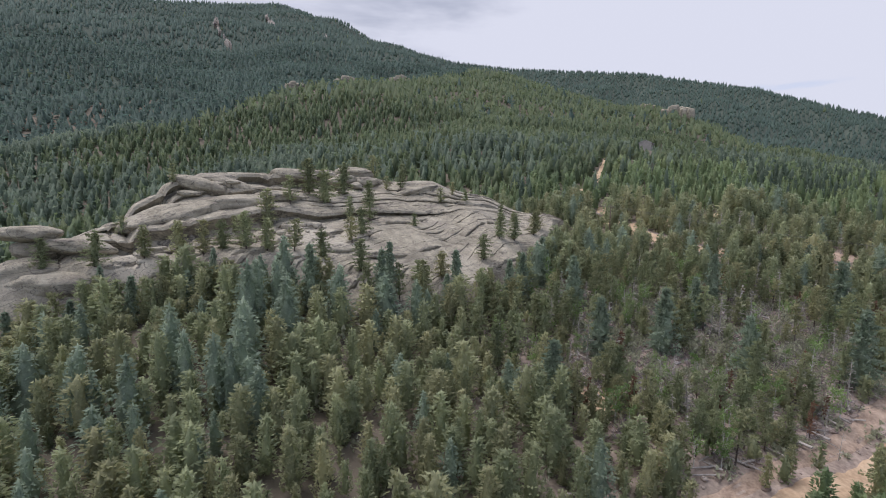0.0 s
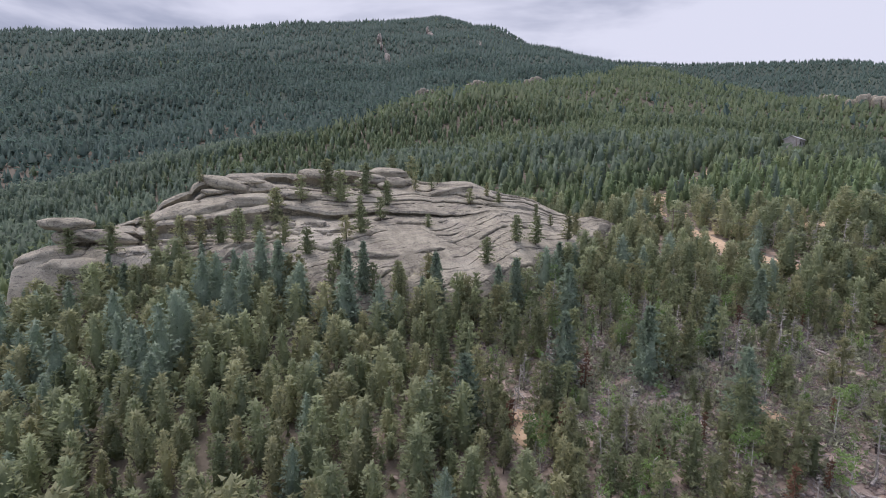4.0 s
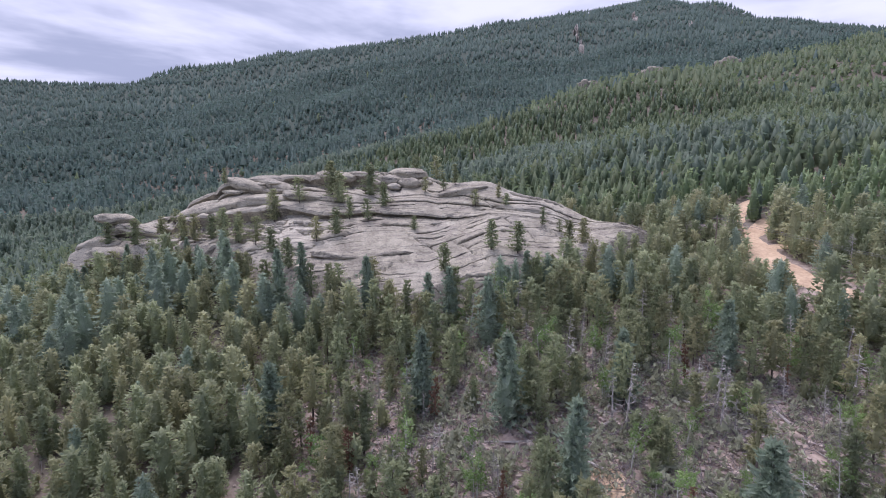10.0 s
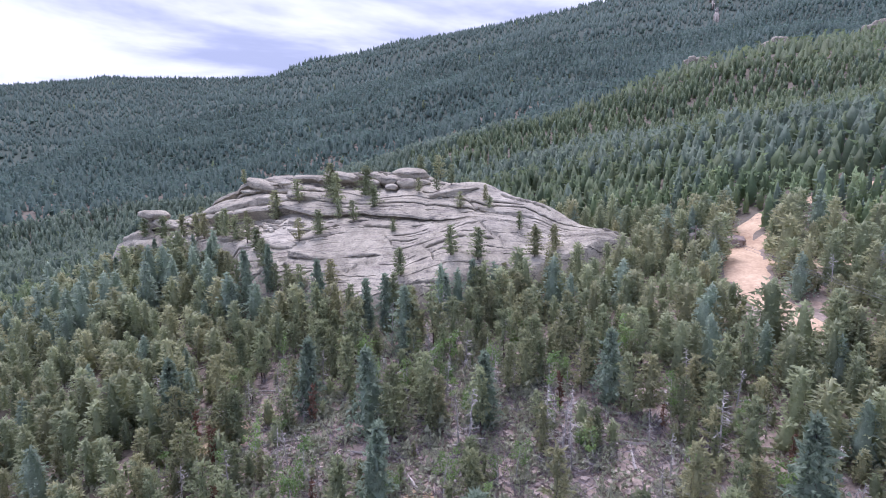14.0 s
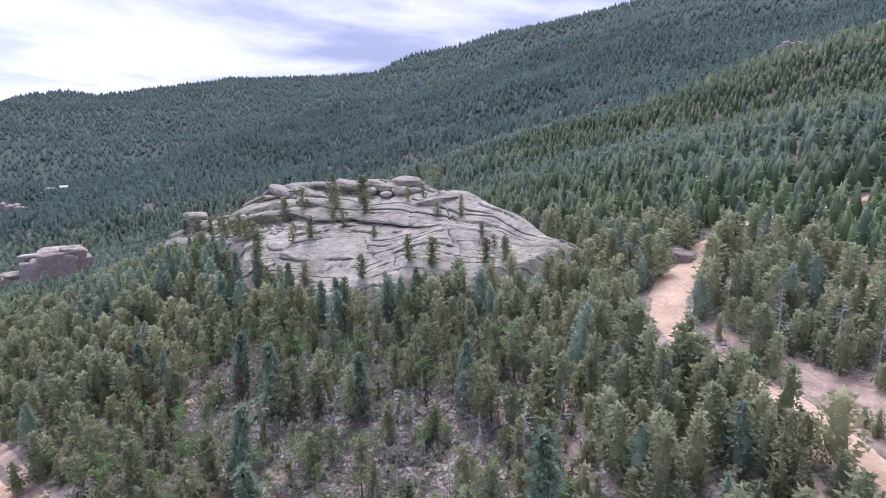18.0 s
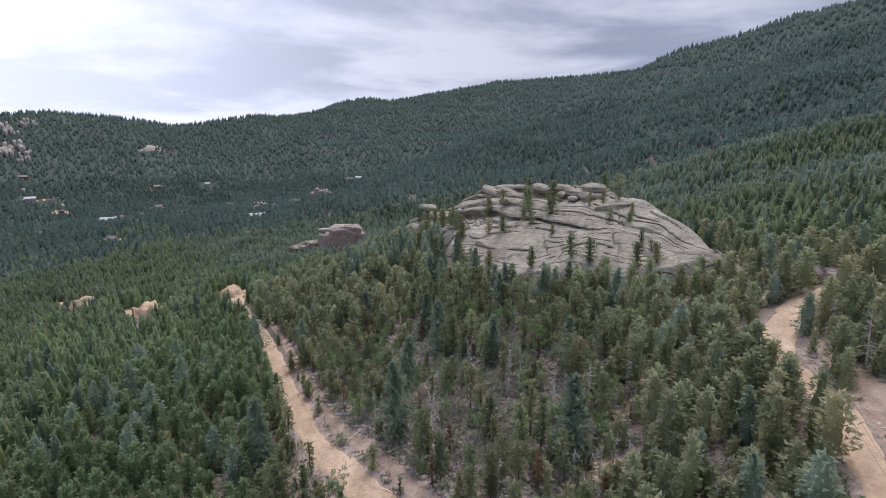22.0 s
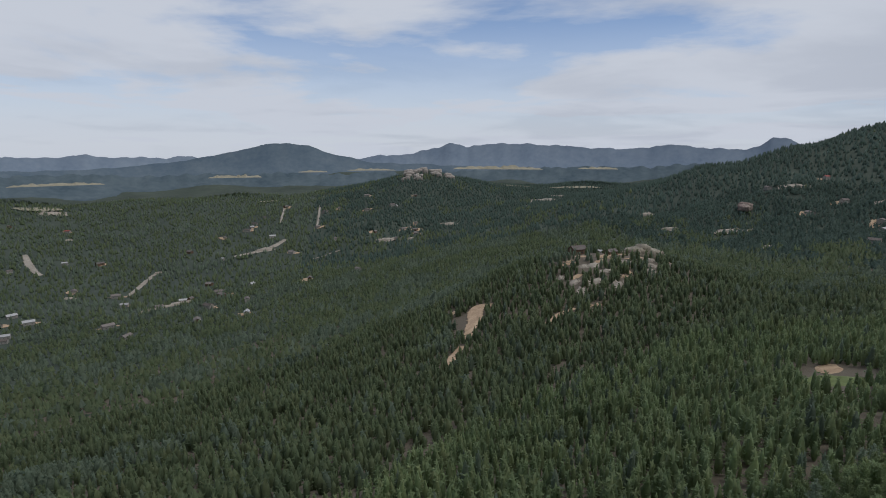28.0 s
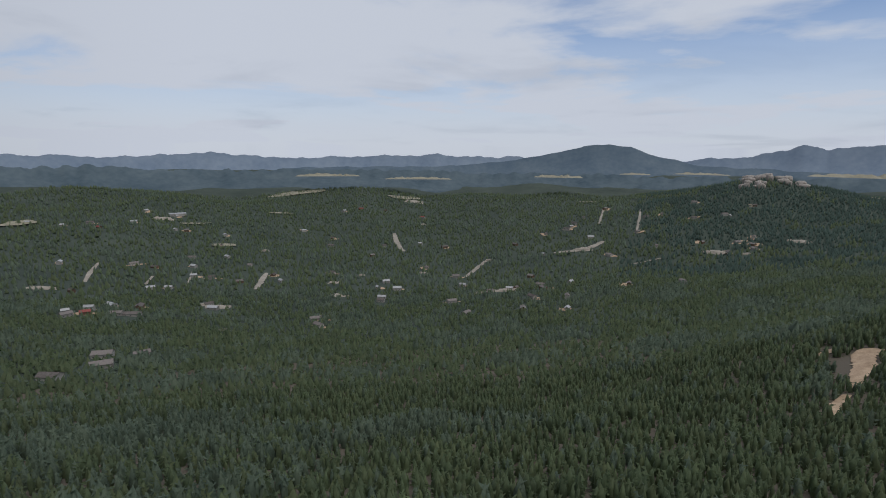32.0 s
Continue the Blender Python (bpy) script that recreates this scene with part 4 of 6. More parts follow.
def plume(seed, h, r, sides, rings, sprays, size, shape=0.7, start=0.05, lift=0.35, full=0.78, uneven=0.23):
    """A tree of the closed forest: a dense uneven body of needles, with single sprays that break its outline."""
    g = np.random.RandomState(seed)
    bend = g.uniform(-0.03, 0.03, 2) * h
    lop = g.uniform(0.7, 1.3, (5, 12))

    def reach(t, a):
        return r * (1 - t) ** shape * np.minimum(1, 0.5 + 2.4 * t) * lop[np.clip(t * 5, 0, 4).astype(int), (a / 6.2832 * 12).astype(int) % 12]

    v, f = [], []
    for k in range(rings):
        t = k / rings
        for j in range(sides):
            a = (6.2832 * (j + 0.5 * (k % 2)) / sides + g.uniform(-0.25, 0.25)) % 6.2832
            tt = min(max(t + g.uniform(-0.35, 0.35) / rings, 0), 0.96)
            q = full * float(reach(np.array(tt), np.array(a))) * g.uniform(0.95 - uneven, 0.95 + uneven)
            z = start + (1 - start) * tt
            v.append((bend[0] * z * z + q * math.cos(a), bend[1] * z * z + q * math.sin(a), h * z))
    v.append((bend[0], bend[1], h))
    for k in range(rings - 1):
        for j in range(sides):
            a, b = k * sides + j, k * sides + (j + 1) % sides
            f += [(a, b, b + sides), (a, b + sides, a + sides)] if k % 2 else [(a, b, a + sides), (b, b + sides, a + sides)]
    f += [((rings - 1) * sides + j, (rings - 1) * sides + (j + 1) % sides, rings * sides) for j in range(sides)]
    t, a = g.beta(1.0, 1.15, sprays) * 0.95, g.uniform(0, 6.2832, sprays)
    z = start + (1 - start) * t
    q = reach(t, a) * g.uniform(0.55, 0.95, sprays)
    p = np.stack([bend[0] * z * z + q * np.cos(a), bend[1] * z * z + q * np.sin(a), h * z], 1)
    d = np.stack([np.cos(a), np.sin(a), lift + g.uniform(-0.35, 0.45, sprays)], 1) + g.normal(0, 0.35, (sprays, 3))
    d *= (size * g.uniform(0.7, 1.3, sprays) / np.linalg.norm(d, axis=1))[:, None]
    side = np.cross(d, g.normal(0, 1, (sprays, 3)))
    side *= (size * g.uniform(0.30, 0.48, sprays) / (np.linalg.norm(side, axis=1) + 1e-6))[:, None]
    w = np.stack([p - 0.3 * d + side, p - 0.3 * d - side, p + 0.85 * d], 1).reshape(-1, 3)
    n = len(v)
    return np.concatenate([np.array(v), w]), np.concatenate([np.array(f), np.arange(len(w)).reshape(-1, 3) + n]), 0


NEAR_LINE = [(0, 0), (14, 2), (27, 7), (52, 20), (64, 27), (75, 35), (85, 44), (95, 53), (105, 63), (125, 82), (135, 91), (146, 98), (160, 102), (174, 104), (188, 107), (202, 110), (231, 118), (245, 121), (258, 125), (263, 126)]  # the stretch of the slope with the finest trees


def line_gap(x, y):
    best = np.full(x.shape, 1e9)
    for px, py in NEAR_LINE:
        best = np.minimum(best, np.hypot(x - px, y - py))
    return best


def bare(x, y):
    """0 in closed forest to 1 on open ground."""
    open_slope = np.exp(-(((x - 66) / 50) ** 2 + ((y - 105) / 31) ** 2)) * 0.88
    open_slope = np.maximum(open_slope, 0.18 * np.exp(-(((x - 100) / 50) ** 2 + ((y - 178) / 20) ** 2)))
    meadow = 1.6 * np.exp(-(((x - 27) / 14) ** 2 + ((y + 65) / 15) ** 2) ** 2)
    yard = 0.86 * np.exp(-(((x + 58) / 85) ** 2 + ((y + 395) / 46) ** 2) ** 2)
    valley = 0.35 * (y < -500) * (x > 300)
    return np.maximum.reduce([open_slope * (0.75 + 0.35 * wobble(x, y, 30, 71)), meadow, yard, valley, 0.05 + 0.10 * wobble(x, y, 45, 72)])


def scatter(spacing, lo, hi, seed, extent, cut=0.0):
    """Jittered places at a distance from the line of flight between lo and hi."""
    g = np.random.RandomState(seed)
    n = int(2 * extent / spacing)
    i, j = np.meshgrid(np.arange(n), np.arange(n), indexing="ij")
    x = (i.ravel() + g.uniform(-0.48, 0.48, n * n)) * spacing - extent + 130
    y = (j.ravel() + g.uniform(-0.48, 0.48, n * n)) * spacing - extent + 70
    d = line_gap(x, y)
    keep = (d >= lo) & (d < hi)
    east = (np.degrees(np.arctan2(x, y)) > 46) & (np.abs(np.degrees(np.arctan2(x - 255, y - 125)) - 50) < 62)
    keep &= ~(east & (d > 160))
    x, y, d = x[keep], y[keep], d[keep]
    keep = g.rand(len(x)) > bare(x, y) + cut
    x, y = x[keep], y[keep]
    s, w = dome_local(x, y)
    on_rock = (np.abs(s) < 84) & (w > -46) & (w < 46)
    k = np.flatnonzero(on_rock)
    on_rock[k] = dome_height(s[k], w[k]) > land(x[k], y[k]) - 0.6
    keep = ~on_rock & (road_gap(x, y) > 0.5)
    for hx, hy, hr in CLEARINGS:
        keep &= np.hypot(x - hx, y - hy) > hr
    return x[keep], y[keep]


CLEARINGS = [(70, 166, 5), (67, 171, 4), (76, 162, 5), (80, 158, 4), (-132, -101, 12), (-118, -92, 9), (-66, -27, 9), (-54, -20, 7), (-66, 11, 9), (806, -194, 20), (814, -252, 20), (809, -879, 18), (591, -818, 18), (1492, -1014, 20), (1139, -426, 18), (108, -345, 7), (128, -378, 5), (-138, -106, 9), (-127, -99, 8), (-69, -31, 8), (-58, -26, 7), (-68, 9, 8), (-57, 13, 7), (-236, 28, 19), (-222, 28, 14), (-208, 34, 11), (128, -330, 11), (124, -340, 12), (136, -312, 8), (140, 382, 10), (133, 364, 11), (128, 350, 10), (122, 334, 9), (117, 320, 8), (-22, -430, 16), (-48, -408, 12), (-240, 37, 15), (54, 175, 2.5), (-150, -113, 13), (-140, -107, 9), (-80, -37, 11), (-72, -32, 8), (-79, 6, 11), (-70, 9, 8), (20, -72, 9), (33, -60, 10), (40, -48, 7), (862, -288, 20), (838, -320, 18), (-95, -425, 22)]


def at_bearing(az, dist):
    return CX + 60 + dist * math.sin(radians(az)), CY + 40 + dist * math.cos(radians(az))


HOUSES = []
g5 = np.random.RandomState(77)
for k in range(120):
    if k < 86:
        az, dist = g5.uniform(116, 186), 850 + 1700 * g5.rand() ** 0.8
    else:
        az, dist = g5.uniform(-142, -98), g5.uniform(800, 1500)
    HOUSES.append((*at_bearing(az, dist), g5.uniform(13, 22), g5.uniform(0, 180), g5.rand(), g5.rand(), g5.uniform(5, 8)))
    CLEARINGS.append((HOUSES[-1][0], HOUSES[-1][1], 13 + 12 * g5.rand()))


CLEARINGS += [(x + f * (220 - x), y + f * (100 - y), 17) for x, y in ((822, -907), (1095, -495), (1175, -448), (1060, -650), (2004, -1434), (605, -1100)) for f in (0, 0.025, 0.05)]
BARE_SPOTS = []      # pale cuts and yards of the valley: place, half length, height, turn
for x, y, r, tall, across in ((595, -1104, 34, 11, 0), (640, -1065, 16, 10, 20), (921, -883, 24, 10, 0), (102, -1566, 34, 13, 0), (-118, -1674, 30, 12, 10), (-620, -2090, 50, 16, 20), (-740, -2240, 45, 16, 0), (1050, -658, 24, 10, 0), (1085, -655, 15, 9, 60), (1462, -586, 26, 11, 0), (899, -521, 12, 8, 0), (1985, -1356, 40, 14, 0), (1390, -2290, 50, 14, 0), (478, -1593, 30, 12, 20), (1190, -1954, 16, 11, 0), (750, -1480, 12, 9, 30), (30, -1545, 14, 10, 0), (1420, -1240, 14, 10, 0), (870, -1250, 13, 9, 0), (1000, -1120, 12, 9, 0), (1010, -1000, 16, 9, 0)):
    BARE_SPOTS.append((x, y, r, tall, math.degrees(math.atan2(y - 110, x - 235)) + 90 + across))
for x, y, r, tall in ((-520, -838, 36, 12), (-453, -645, 24, 9), (-500, -388, 16, 9), (-695, -381, 18, 10), (-775, -950, 34, 11), (-928, -732, 16, 10), (-1336, -676, 30, 14), (-832, -722, 14, 9), (-799, -775, 14, 9), (-526, -1136, 26, 11), (-462, -946, 26, 10), (-302, -716, 24, 9)):
    BARE_SPOTS.append((x, y, r, tall, math.degrees(math.atan2(y - 106, x - 183)) + 90))
for x, y, r, *_ in BARE_SPOTS:
    CLEARINGS += [(x, y, r * 0.5), (x + 0.05 * (220 - x), y + 0.05 * (100 - y), r * 0.55)]
LODGE_SPOTS = [(29, -277), (25, -330), (-5, -306), (-31, -331), (1, -363), (-8, -361), (17, -343), (26, -311), (-50, -332), (-31, -384), (-11, -340), (8, -322), (-20, -322), (-64, -350), (-42, -360), (12, -380), (30, -350), (-75, -372)]
for x, y in LODGE_SPOTS:
    CLEARINGS += [(x, y, 6), (x + 5, y + 10, 5.5)]


def in_sight(x, y, eye=(170.0, 100.0, 30.0)):
    """Whether a far place is not behind a ridge."""
    z = land(x, y) + 14
    ok = np.ones(x.shape, bool)
    for q in np.linspace(0.15, 0.96, 16):
        ok &= land(eye[0] + (x - eye[0]) * q, eye[1] + (y - eye[1]) * q) < eye[2] + (z - eye[2]) * q + 4
    return ok


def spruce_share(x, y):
    """Pines on the sunny near hill and round the dome, spruces in the valley, conifers with haze and cloud shade in
    their colour on the high mountain.
    """
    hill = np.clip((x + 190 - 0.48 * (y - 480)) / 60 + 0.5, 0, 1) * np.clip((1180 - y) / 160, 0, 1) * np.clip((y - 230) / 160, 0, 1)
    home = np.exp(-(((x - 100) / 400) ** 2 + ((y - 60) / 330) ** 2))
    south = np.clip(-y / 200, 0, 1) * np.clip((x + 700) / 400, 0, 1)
    # cloud shade over the knoll, given by darker trees
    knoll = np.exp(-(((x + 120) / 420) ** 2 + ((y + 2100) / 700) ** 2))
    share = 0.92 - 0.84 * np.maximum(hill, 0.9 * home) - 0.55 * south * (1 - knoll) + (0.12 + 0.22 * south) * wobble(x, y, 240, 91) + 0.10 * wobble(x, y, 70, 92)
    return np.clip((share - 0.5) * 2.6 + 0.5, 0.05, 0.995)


def plant(name, kinds, x, y, scale_lo, scale_hi, seed, mats, label, sink=0.2, slim=0.85, broad=1.2):
    """One object of many trees, too many to count."""
    g = np.random.RandomState(seed)
    z = land(x, y)
    pick = g.randint(0, len(kinds), len(x))
    clump = wobble(x, y, 70, 81) * 0.16
    V, F, T, M, at = [], [], [], [], 0
    for k, (v, f, wood) in enumerate(kinds):
        idx = np.flatnonzero(pick == k)
        if not len(idx):
            continue
        n = len(idx)
        s = g.uniform(scale_lo, scale_hi, n) * (1 + clump[idx])
        fat = s * g.uniform(slim, broad, n)
        a = g.uniform(0, 6.283, n)
        ca, sa = np.cos(a)[:, None] * fat[:, None], np.sin(a)[:, None] * fat[:, None]
        vx = v[:, 0] * ca - v[:, 1] * sa + x[idx, None]
        vy = v[:, 0] * sa + v[:, 1] * ca + y[idx, None]
        vz = v[:, 2] * s[:, None] + (z[idx] - sink)[:, None]
        V.append(np.stack([vx, vy, vz], -1).reshape(-1, 3))
        F.append((f[None] + (np.arange(n) * len(v))[:, None, None] + at).reshape(-1, 3))
        T.append(np.repeat(g.rand(n), len(v)))
        M.append(np.tile((np.arange(len(f)) >= wood).astype(np.int32), n))
        at += n * len(v)
    me = fast_mesh(name, np.concatenate(V), np.concatenate(F), mats, np.concatenate(T), np.concatenate(M), smooth=True)
    return tagged(new(name, me), label, "forest", kind="stuff")


def tree_thing(name, trunk, crown, mats, label, category, group):
    top = new(name)
    top.empty_display_size = 0.5
    for part_name, arrays, m in (("trunk", trunk, mats[0]), ("crown", crown, mats[1])):
        if arrays is None:
            continue
        me = fast_mesh(part_name, arrays[0], arrays[1], [m], np.zeros(len(arrays[0])))
        p = new(part_name, me)
        p.parent = top
    return tagged(top, label, category, group)


def spread(things, places, seed, lo, hi, ground=land):
    """Sets the models at the places: each model once itself, the rest as copies."""
    g = np.random.RandomState(seed)
    for k, (x, y) in enumerate(places):
        z = float(ground(np.array([x]), np.array([y]))[0]) - 0.15
        sc = g.uniform(lo, hi)
        m = Matrix.Translation((x, y, z)) @ Matrix.Rotation(g.uniform(0, 6.28), 4, "Z") @ Matrix.Rotation(g.normal(0, 0.025), 4, "X")
        src = things[k % len(things)]
        ob = src if k < len(things) else copy_thing(src, m)
        ob.matrix_basis = m @ Matrix.Diagonal((sc * g.uniform(0.9, 1.1), sc * g.uniform(0.9, 1.1), sc, 1))


pines = [tree_thing("pine_tree", *conifer(101 + k, 9.5, r, st, lv, 7, 6, 0.46, sh, 0.25, gp, nn, 0.48 - gp), (BARK, NEAR_PINE), lab, "pine tree", "pines of the open slope")
         for k, (r, st, lv, sh, gp, nn, lab) in enumerate(((2.4, 0.10, 17, 0.50, 0.16, 0.3, "dense green pine on the gravel slope"), (2.1, 0.26, 13, 0.40, 0.20, 0.4, "pine with a bare lower trunk and a ragged green head"),
             (2.8, 0.06, 18, 0.60, 0.14, 0.3, "broad bushy green pine"), (1.8, 0.15, 15, 0.45, 0.22, 0.3, "slim yellowish green pine among others"), (1.9, 0.34, 10, 0.40, 0.32, 0.5, "thin gappy pine with bare grey-brown branches"), (2.3, 0.16, 15, 0.45, 0.25, 0.35, "lopsided green pine with open crown")))]
spruces = [tree_thing("spruce_tree", *conifer(131 + k, 13.5, r, 0.05, 26, 9, 5, 0.62, 0.95, 0.5, 0.05, 0.3, 0.45), (BARK, BLUE_SPRUCE), "broad conical blue-green spruce standing above the pines", "spruce tree", "blue-green spruces")
           for k, r in enumerate((4.8, 4.0))]
aspens = [tree_thing("aspen_tree", *broadleaf(151 + k, 7.5, 1.9, 24, 0.30), (ASPEN_BARK, ASPEN), "pale-stemmed aspen with light green leaves", "aspen tree", "aspens of the open slope") for k in range(4)]
snags = [tree_thing("dead_tree", snag(171 + k, 7.0), None, (GREYWOOD, None), "bare grey dead tree with broken twigs", "dead tree", "dead trees of the open slope") for k in range(4)]
rusty = [tree_thing("rusty_pine", *conifer(181 + k, 7.5, 1.2, 0.2, 12, 5, 3, 0.45, 0.7, 0.35, 0.3, 0.3, 0.15), (BARK, RUST), "dying pine with rust-brown needles", "pine tree", "dying pines") for k in range(2)]

sx, sy = scatter(3.35, 0, 165, 7, 420)
behind = (np.abs(np.degrees(np.arctan2(sx - CX, sy - CY)) - 61) < 13) & (np.random.RandomState(8).rand(len(sx)) < 0.4)
sx, sy = sx[~behind], sy[~behind]
slope_gap = np.hypot((sx - 62) / 1.45, sy - 104)     # the slope between the track and the dome
order = np.argsort(slope_gap)
sx, sy, slope_gap = sx[order], sy[order], slope_gap[order]
pick = np.random.RandomState(9).rand(len(sx))
openness = bare(sx, sy)
near = np.arange(len(sx)) < 320
is_aspen = near & (pick < 0.13 + 0.09 * (openness > 0.3))
is_snag = near & ~is_aspen & (pick < 0.21 + 0.20 * (openness > 0.3))
is_rusty = near & ~is_aspen & ~is_snag & (pick < 0.265 + 0.21 * (openness > 0.3))
is_spruce = near & (pick > 0.945)
is_pine = near & ~(is_aspen | is_snag | is_rusty | is_spruce)
for models, mask, seed, lo, hi in ((pines, is_pine, 1, 0.5, 1.15), (spruces, is_spruce, 2, 0.75, 1.2), (aspens, is_aspen, 3, 0.6, 1.1), (snags, is_snag, 4, 0.65, 1.25), (rusty, is_rusty, 5, 0.5, 0.95)):
    spread(models, list(zip(sx[mask], sy[mask])), seed, lo, hi)
g9 = np.random.RandomState(21)
extra = [(g9.normal(60, 34), g9.normal(112, 20)) for _ in range(150)]
extra = [(x, y) for x, y in extra if road_gap(np.array([x]), np.array([y]))[0] > 1.2 and not (abs(dome_local(x, y)[0]) < 82 and -44 < dome_local(x, y)[1] < 32)]
for models, places, seed, lo, hi in ((snags, extra[:60], 6, 0.6, 1.2), (aspens, extra[60:90], 7, 0.6, 1.05)):
    for k, (x, y) in enumerate(places):
        m = Matrix.Translation((x, y, float(land(np.array([x]), np.array([y]))[0]) - 0.15)) @ Matrix.Rotation(k * 1.7, 4, "Z") @ Matrix.Rotation(g9.normal(0, 0.05), 4, "X")
        copy_thing(models[k % len(models)], m @ Matrix.Scale(g9.uniform(lo, hi), 4))
for k in range(26):
    x = g9.uniform(85, 106)
    y = 160.5 - 0.16 * (x - 72) - g9.uniform(3.5, 10)
    sc = g9.uniform(0.7, 1.1)
    copy_thing(pines[k % 6], Matrix.Translation((x, y, float(land(np.array([x]), np.array([y]))[0]) - 0.15)) @ Matrix.Rotation(k * 1.7, 4, "Z") @ Matrix.Diagonal((sc, sc, sc * 1.1, 1)))
for k, (x, y) in enumerate(((100, 175), (103, 173), (84, 178), (107, 176), (95, 174), (112, 171), (79, 173), (116, 168), (88, 172), (121, 163))):
    copy_thing(snags[k % 4], Matrix.Translation((x, y, float(land(np.array([x]), np.array([y]))[0]) - 0.15)) @ Matrix.Rotation(k * 1.3, 4, "Z") @ Matrix.Scale(1.0 + 0.05 * (k % 5), 4))
g0 = np.random.RandomState(10).rand(len(sx))
sp0 = g0 < spruce_share(sx, sy)
rich = ~near & (slope_gap < 98)
plain = ~near & ~rich
fine_pine = [plume(201 + k, 9.6, r, 7, 8, 340, 0.50, sh, st, full=0.42, uneven=0.36) for k, (r, sh, st) in enumerate(((2.4, 0.5, 0.06), (2.1, 0.42, 0.14), (2.6, 0.6, 0.03), (1.9, 0.48, 0.08), (2.3, 0.55, 0.05), (2.4, 0.4, 0.2)))]
fine_spruce = [plume(221 + k, 11.0, r, 7, 8, 340, 0.52, 0.8, 0.03, 0.0, 0.48, 0.36) for k, r in enumerate((3.5, 3.1, 3.8))]
mid_pine = [plume(241 + k, 9.2, r, 5, 3, 30, 0.85, sh, st, full=0.72) for k, (r, sh, st) in enumerate(((2.1, 0.6, 0.04), (1.9, 0.5, 0.08), (2.3, 0.65, 0.03), (2.0, 0.55, 0.06)))]
mid_spruce = [plume(261 + k, 10.6, r, 5, 4, 30, 0.9, 0.75, 0.03, 0.0, 0.72) for k, r in enumerate((2.5, 2.2, 2.7))]
below = sy < 60 + (sx - 31) * 0.54      # beyond the track
plant("pine_forest", fine_pine, sx[rich & ~sp0 & ~below], sy[rich & ~sp0 & ~below], 0.45, 1.2, 31, [BARK, NEAR_PINE], "closed forest of green pines round the open slope", slim=0.8, broad=1.4)
plant("pine_thicket", fine_pine, sx[rich & ~sp0 & below], sy[rich & ~sp0 & below], 0.6, 1.05, 45, [BARK, STAND_PINE], "dense thicket of young green pines beyond the dirt track")
plant("spruce_forest", fine_spruce, sx[rich & sp0], sy[rich & sp0], 0.6, 1.2, 32, [BARK, BLUE_SPRUCE], "blue-green spruces among the pines round the open slope")
plant("pine_stand", mid_pine, sx[plain & ~sp0], sy[plain & ~sp0], 0.6, 1.2, 39, [BARK, STAND_PINE], "dense stand of young green pines")
plant("spruce_stand", mid_spruce, sx[plain & sp0], sy[plain & sp0], 0.6, 1.2, 40, [BARK, SPRUCE], "dense stand of blue-green spruces")
ux, uy = scatter(3.1, 0, 150, 27, 300, 0.25)
under = np.hypot((ux - 62) / 1.45, uy - 104) < 84
sapling = [plume(281 + k, 3.4, r, 5, 3, 64, 0.46, 0.55, 0.02, full=0.5, uneven=0.4) for k, r in enumerate((1.0, 1.3, 0.8))]
plant("saplings", sapling, ux[under], uy[under], 0.6, 1.6, 41, [BARK, NEAR_PINE], "young pines and shrubs filling the gaps of the forest")
mx, my = scatter(4.8, 165, 480, 17, 760)
ok = in_sight(mx, my)
mx, my = mx[ok], my[ok]
g1 = np.random.RandomState(12).rand(len(mx))
sp = g1 < spruce_share(mx, my)
wood_p = [plume(301 + k, 9.2, r, 5, 2, 10, 1.5, 0.6, 0.03, full=0.8) for k, r in enumerate((2.9, 2.6, 3.1, 2.75))]
wood_s = [plume(311 + k, 10.2, r, 5, 2, 10, 1.6, 0.7, 0.02, 0.1, 0.8) for k, r in enumerate((3.0, 2.7, 3.2))]
plant("pine_woods", wood_p, mx[~sp], my[~sp], 0.75, 1.2, 33, [PINE, PINE], "pine woods on the slopes beyond the rock")
plant("spruce_woods", wood_s, mx[sp], my[sp], 0.75, 1.2, 34, [SPRUCE, SPRUCE], "blue-green spruce woods on the slopes")
fx, fy = scatter(7.8, 480, 1250, 18, 1500)
ok = in_sight(fx, fy)
fx, fy = fx[ok], fy[ok]
g2 = np.random.RandomState(13).rand(len(fx))
sp = g2 < spruce_share(fx, fy)
far_p = [plume(321 + k, 10.0, 5.2, 6, 1, 3, 3.0, 0.6, 0.02) for k in range(4)]
far_s = [plume(325 + k, 11.0, 5.2, 6, 1, 3, 3.0, 0.7, 0.02) for k in range(4)]
plant("hillside_pines", far_p, fx[~sp], fy[~sp], 0.7, 1.25, 35, [PINE, PINE], "pines covering the hillsides")
high = (fy > 60) | (fx < -380)
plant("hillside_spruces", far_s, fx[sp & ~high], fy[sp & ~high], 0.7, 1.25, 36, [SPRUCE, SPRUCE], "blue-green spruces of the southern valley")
# high slopes take the needle colour that carries haze and cloud shade
plant("hillside_firs", far_s, fx[sp & high], fy[sp & high], 0.7, 1.25, 42, [HAZED_SHADED, HAZED_SHADED], "dark conifers covering the hillsides, haze and cloud shade in their colour")
vx, vy = scatter(13.0, 1250, 2950, 19, 3200)
ok = in_sight(vx, vy)
vx, vy = vx[ok], vy[ok]
g3 = np.random.RandomState(14).rand(len(vx))
sp = g3 < spruce_share(vx, vy)
vfar = [plume(331 + k, 14.0, 9.5, 5, 1, 0, 3.0, 0.6, 0.02) for k in range(3)]
plant("mountain_pines", vfar, vx[~sp], vy[~sp], 0.6, 1.2, 37, [PINE, PINE], "far pines on the mountain flanks")
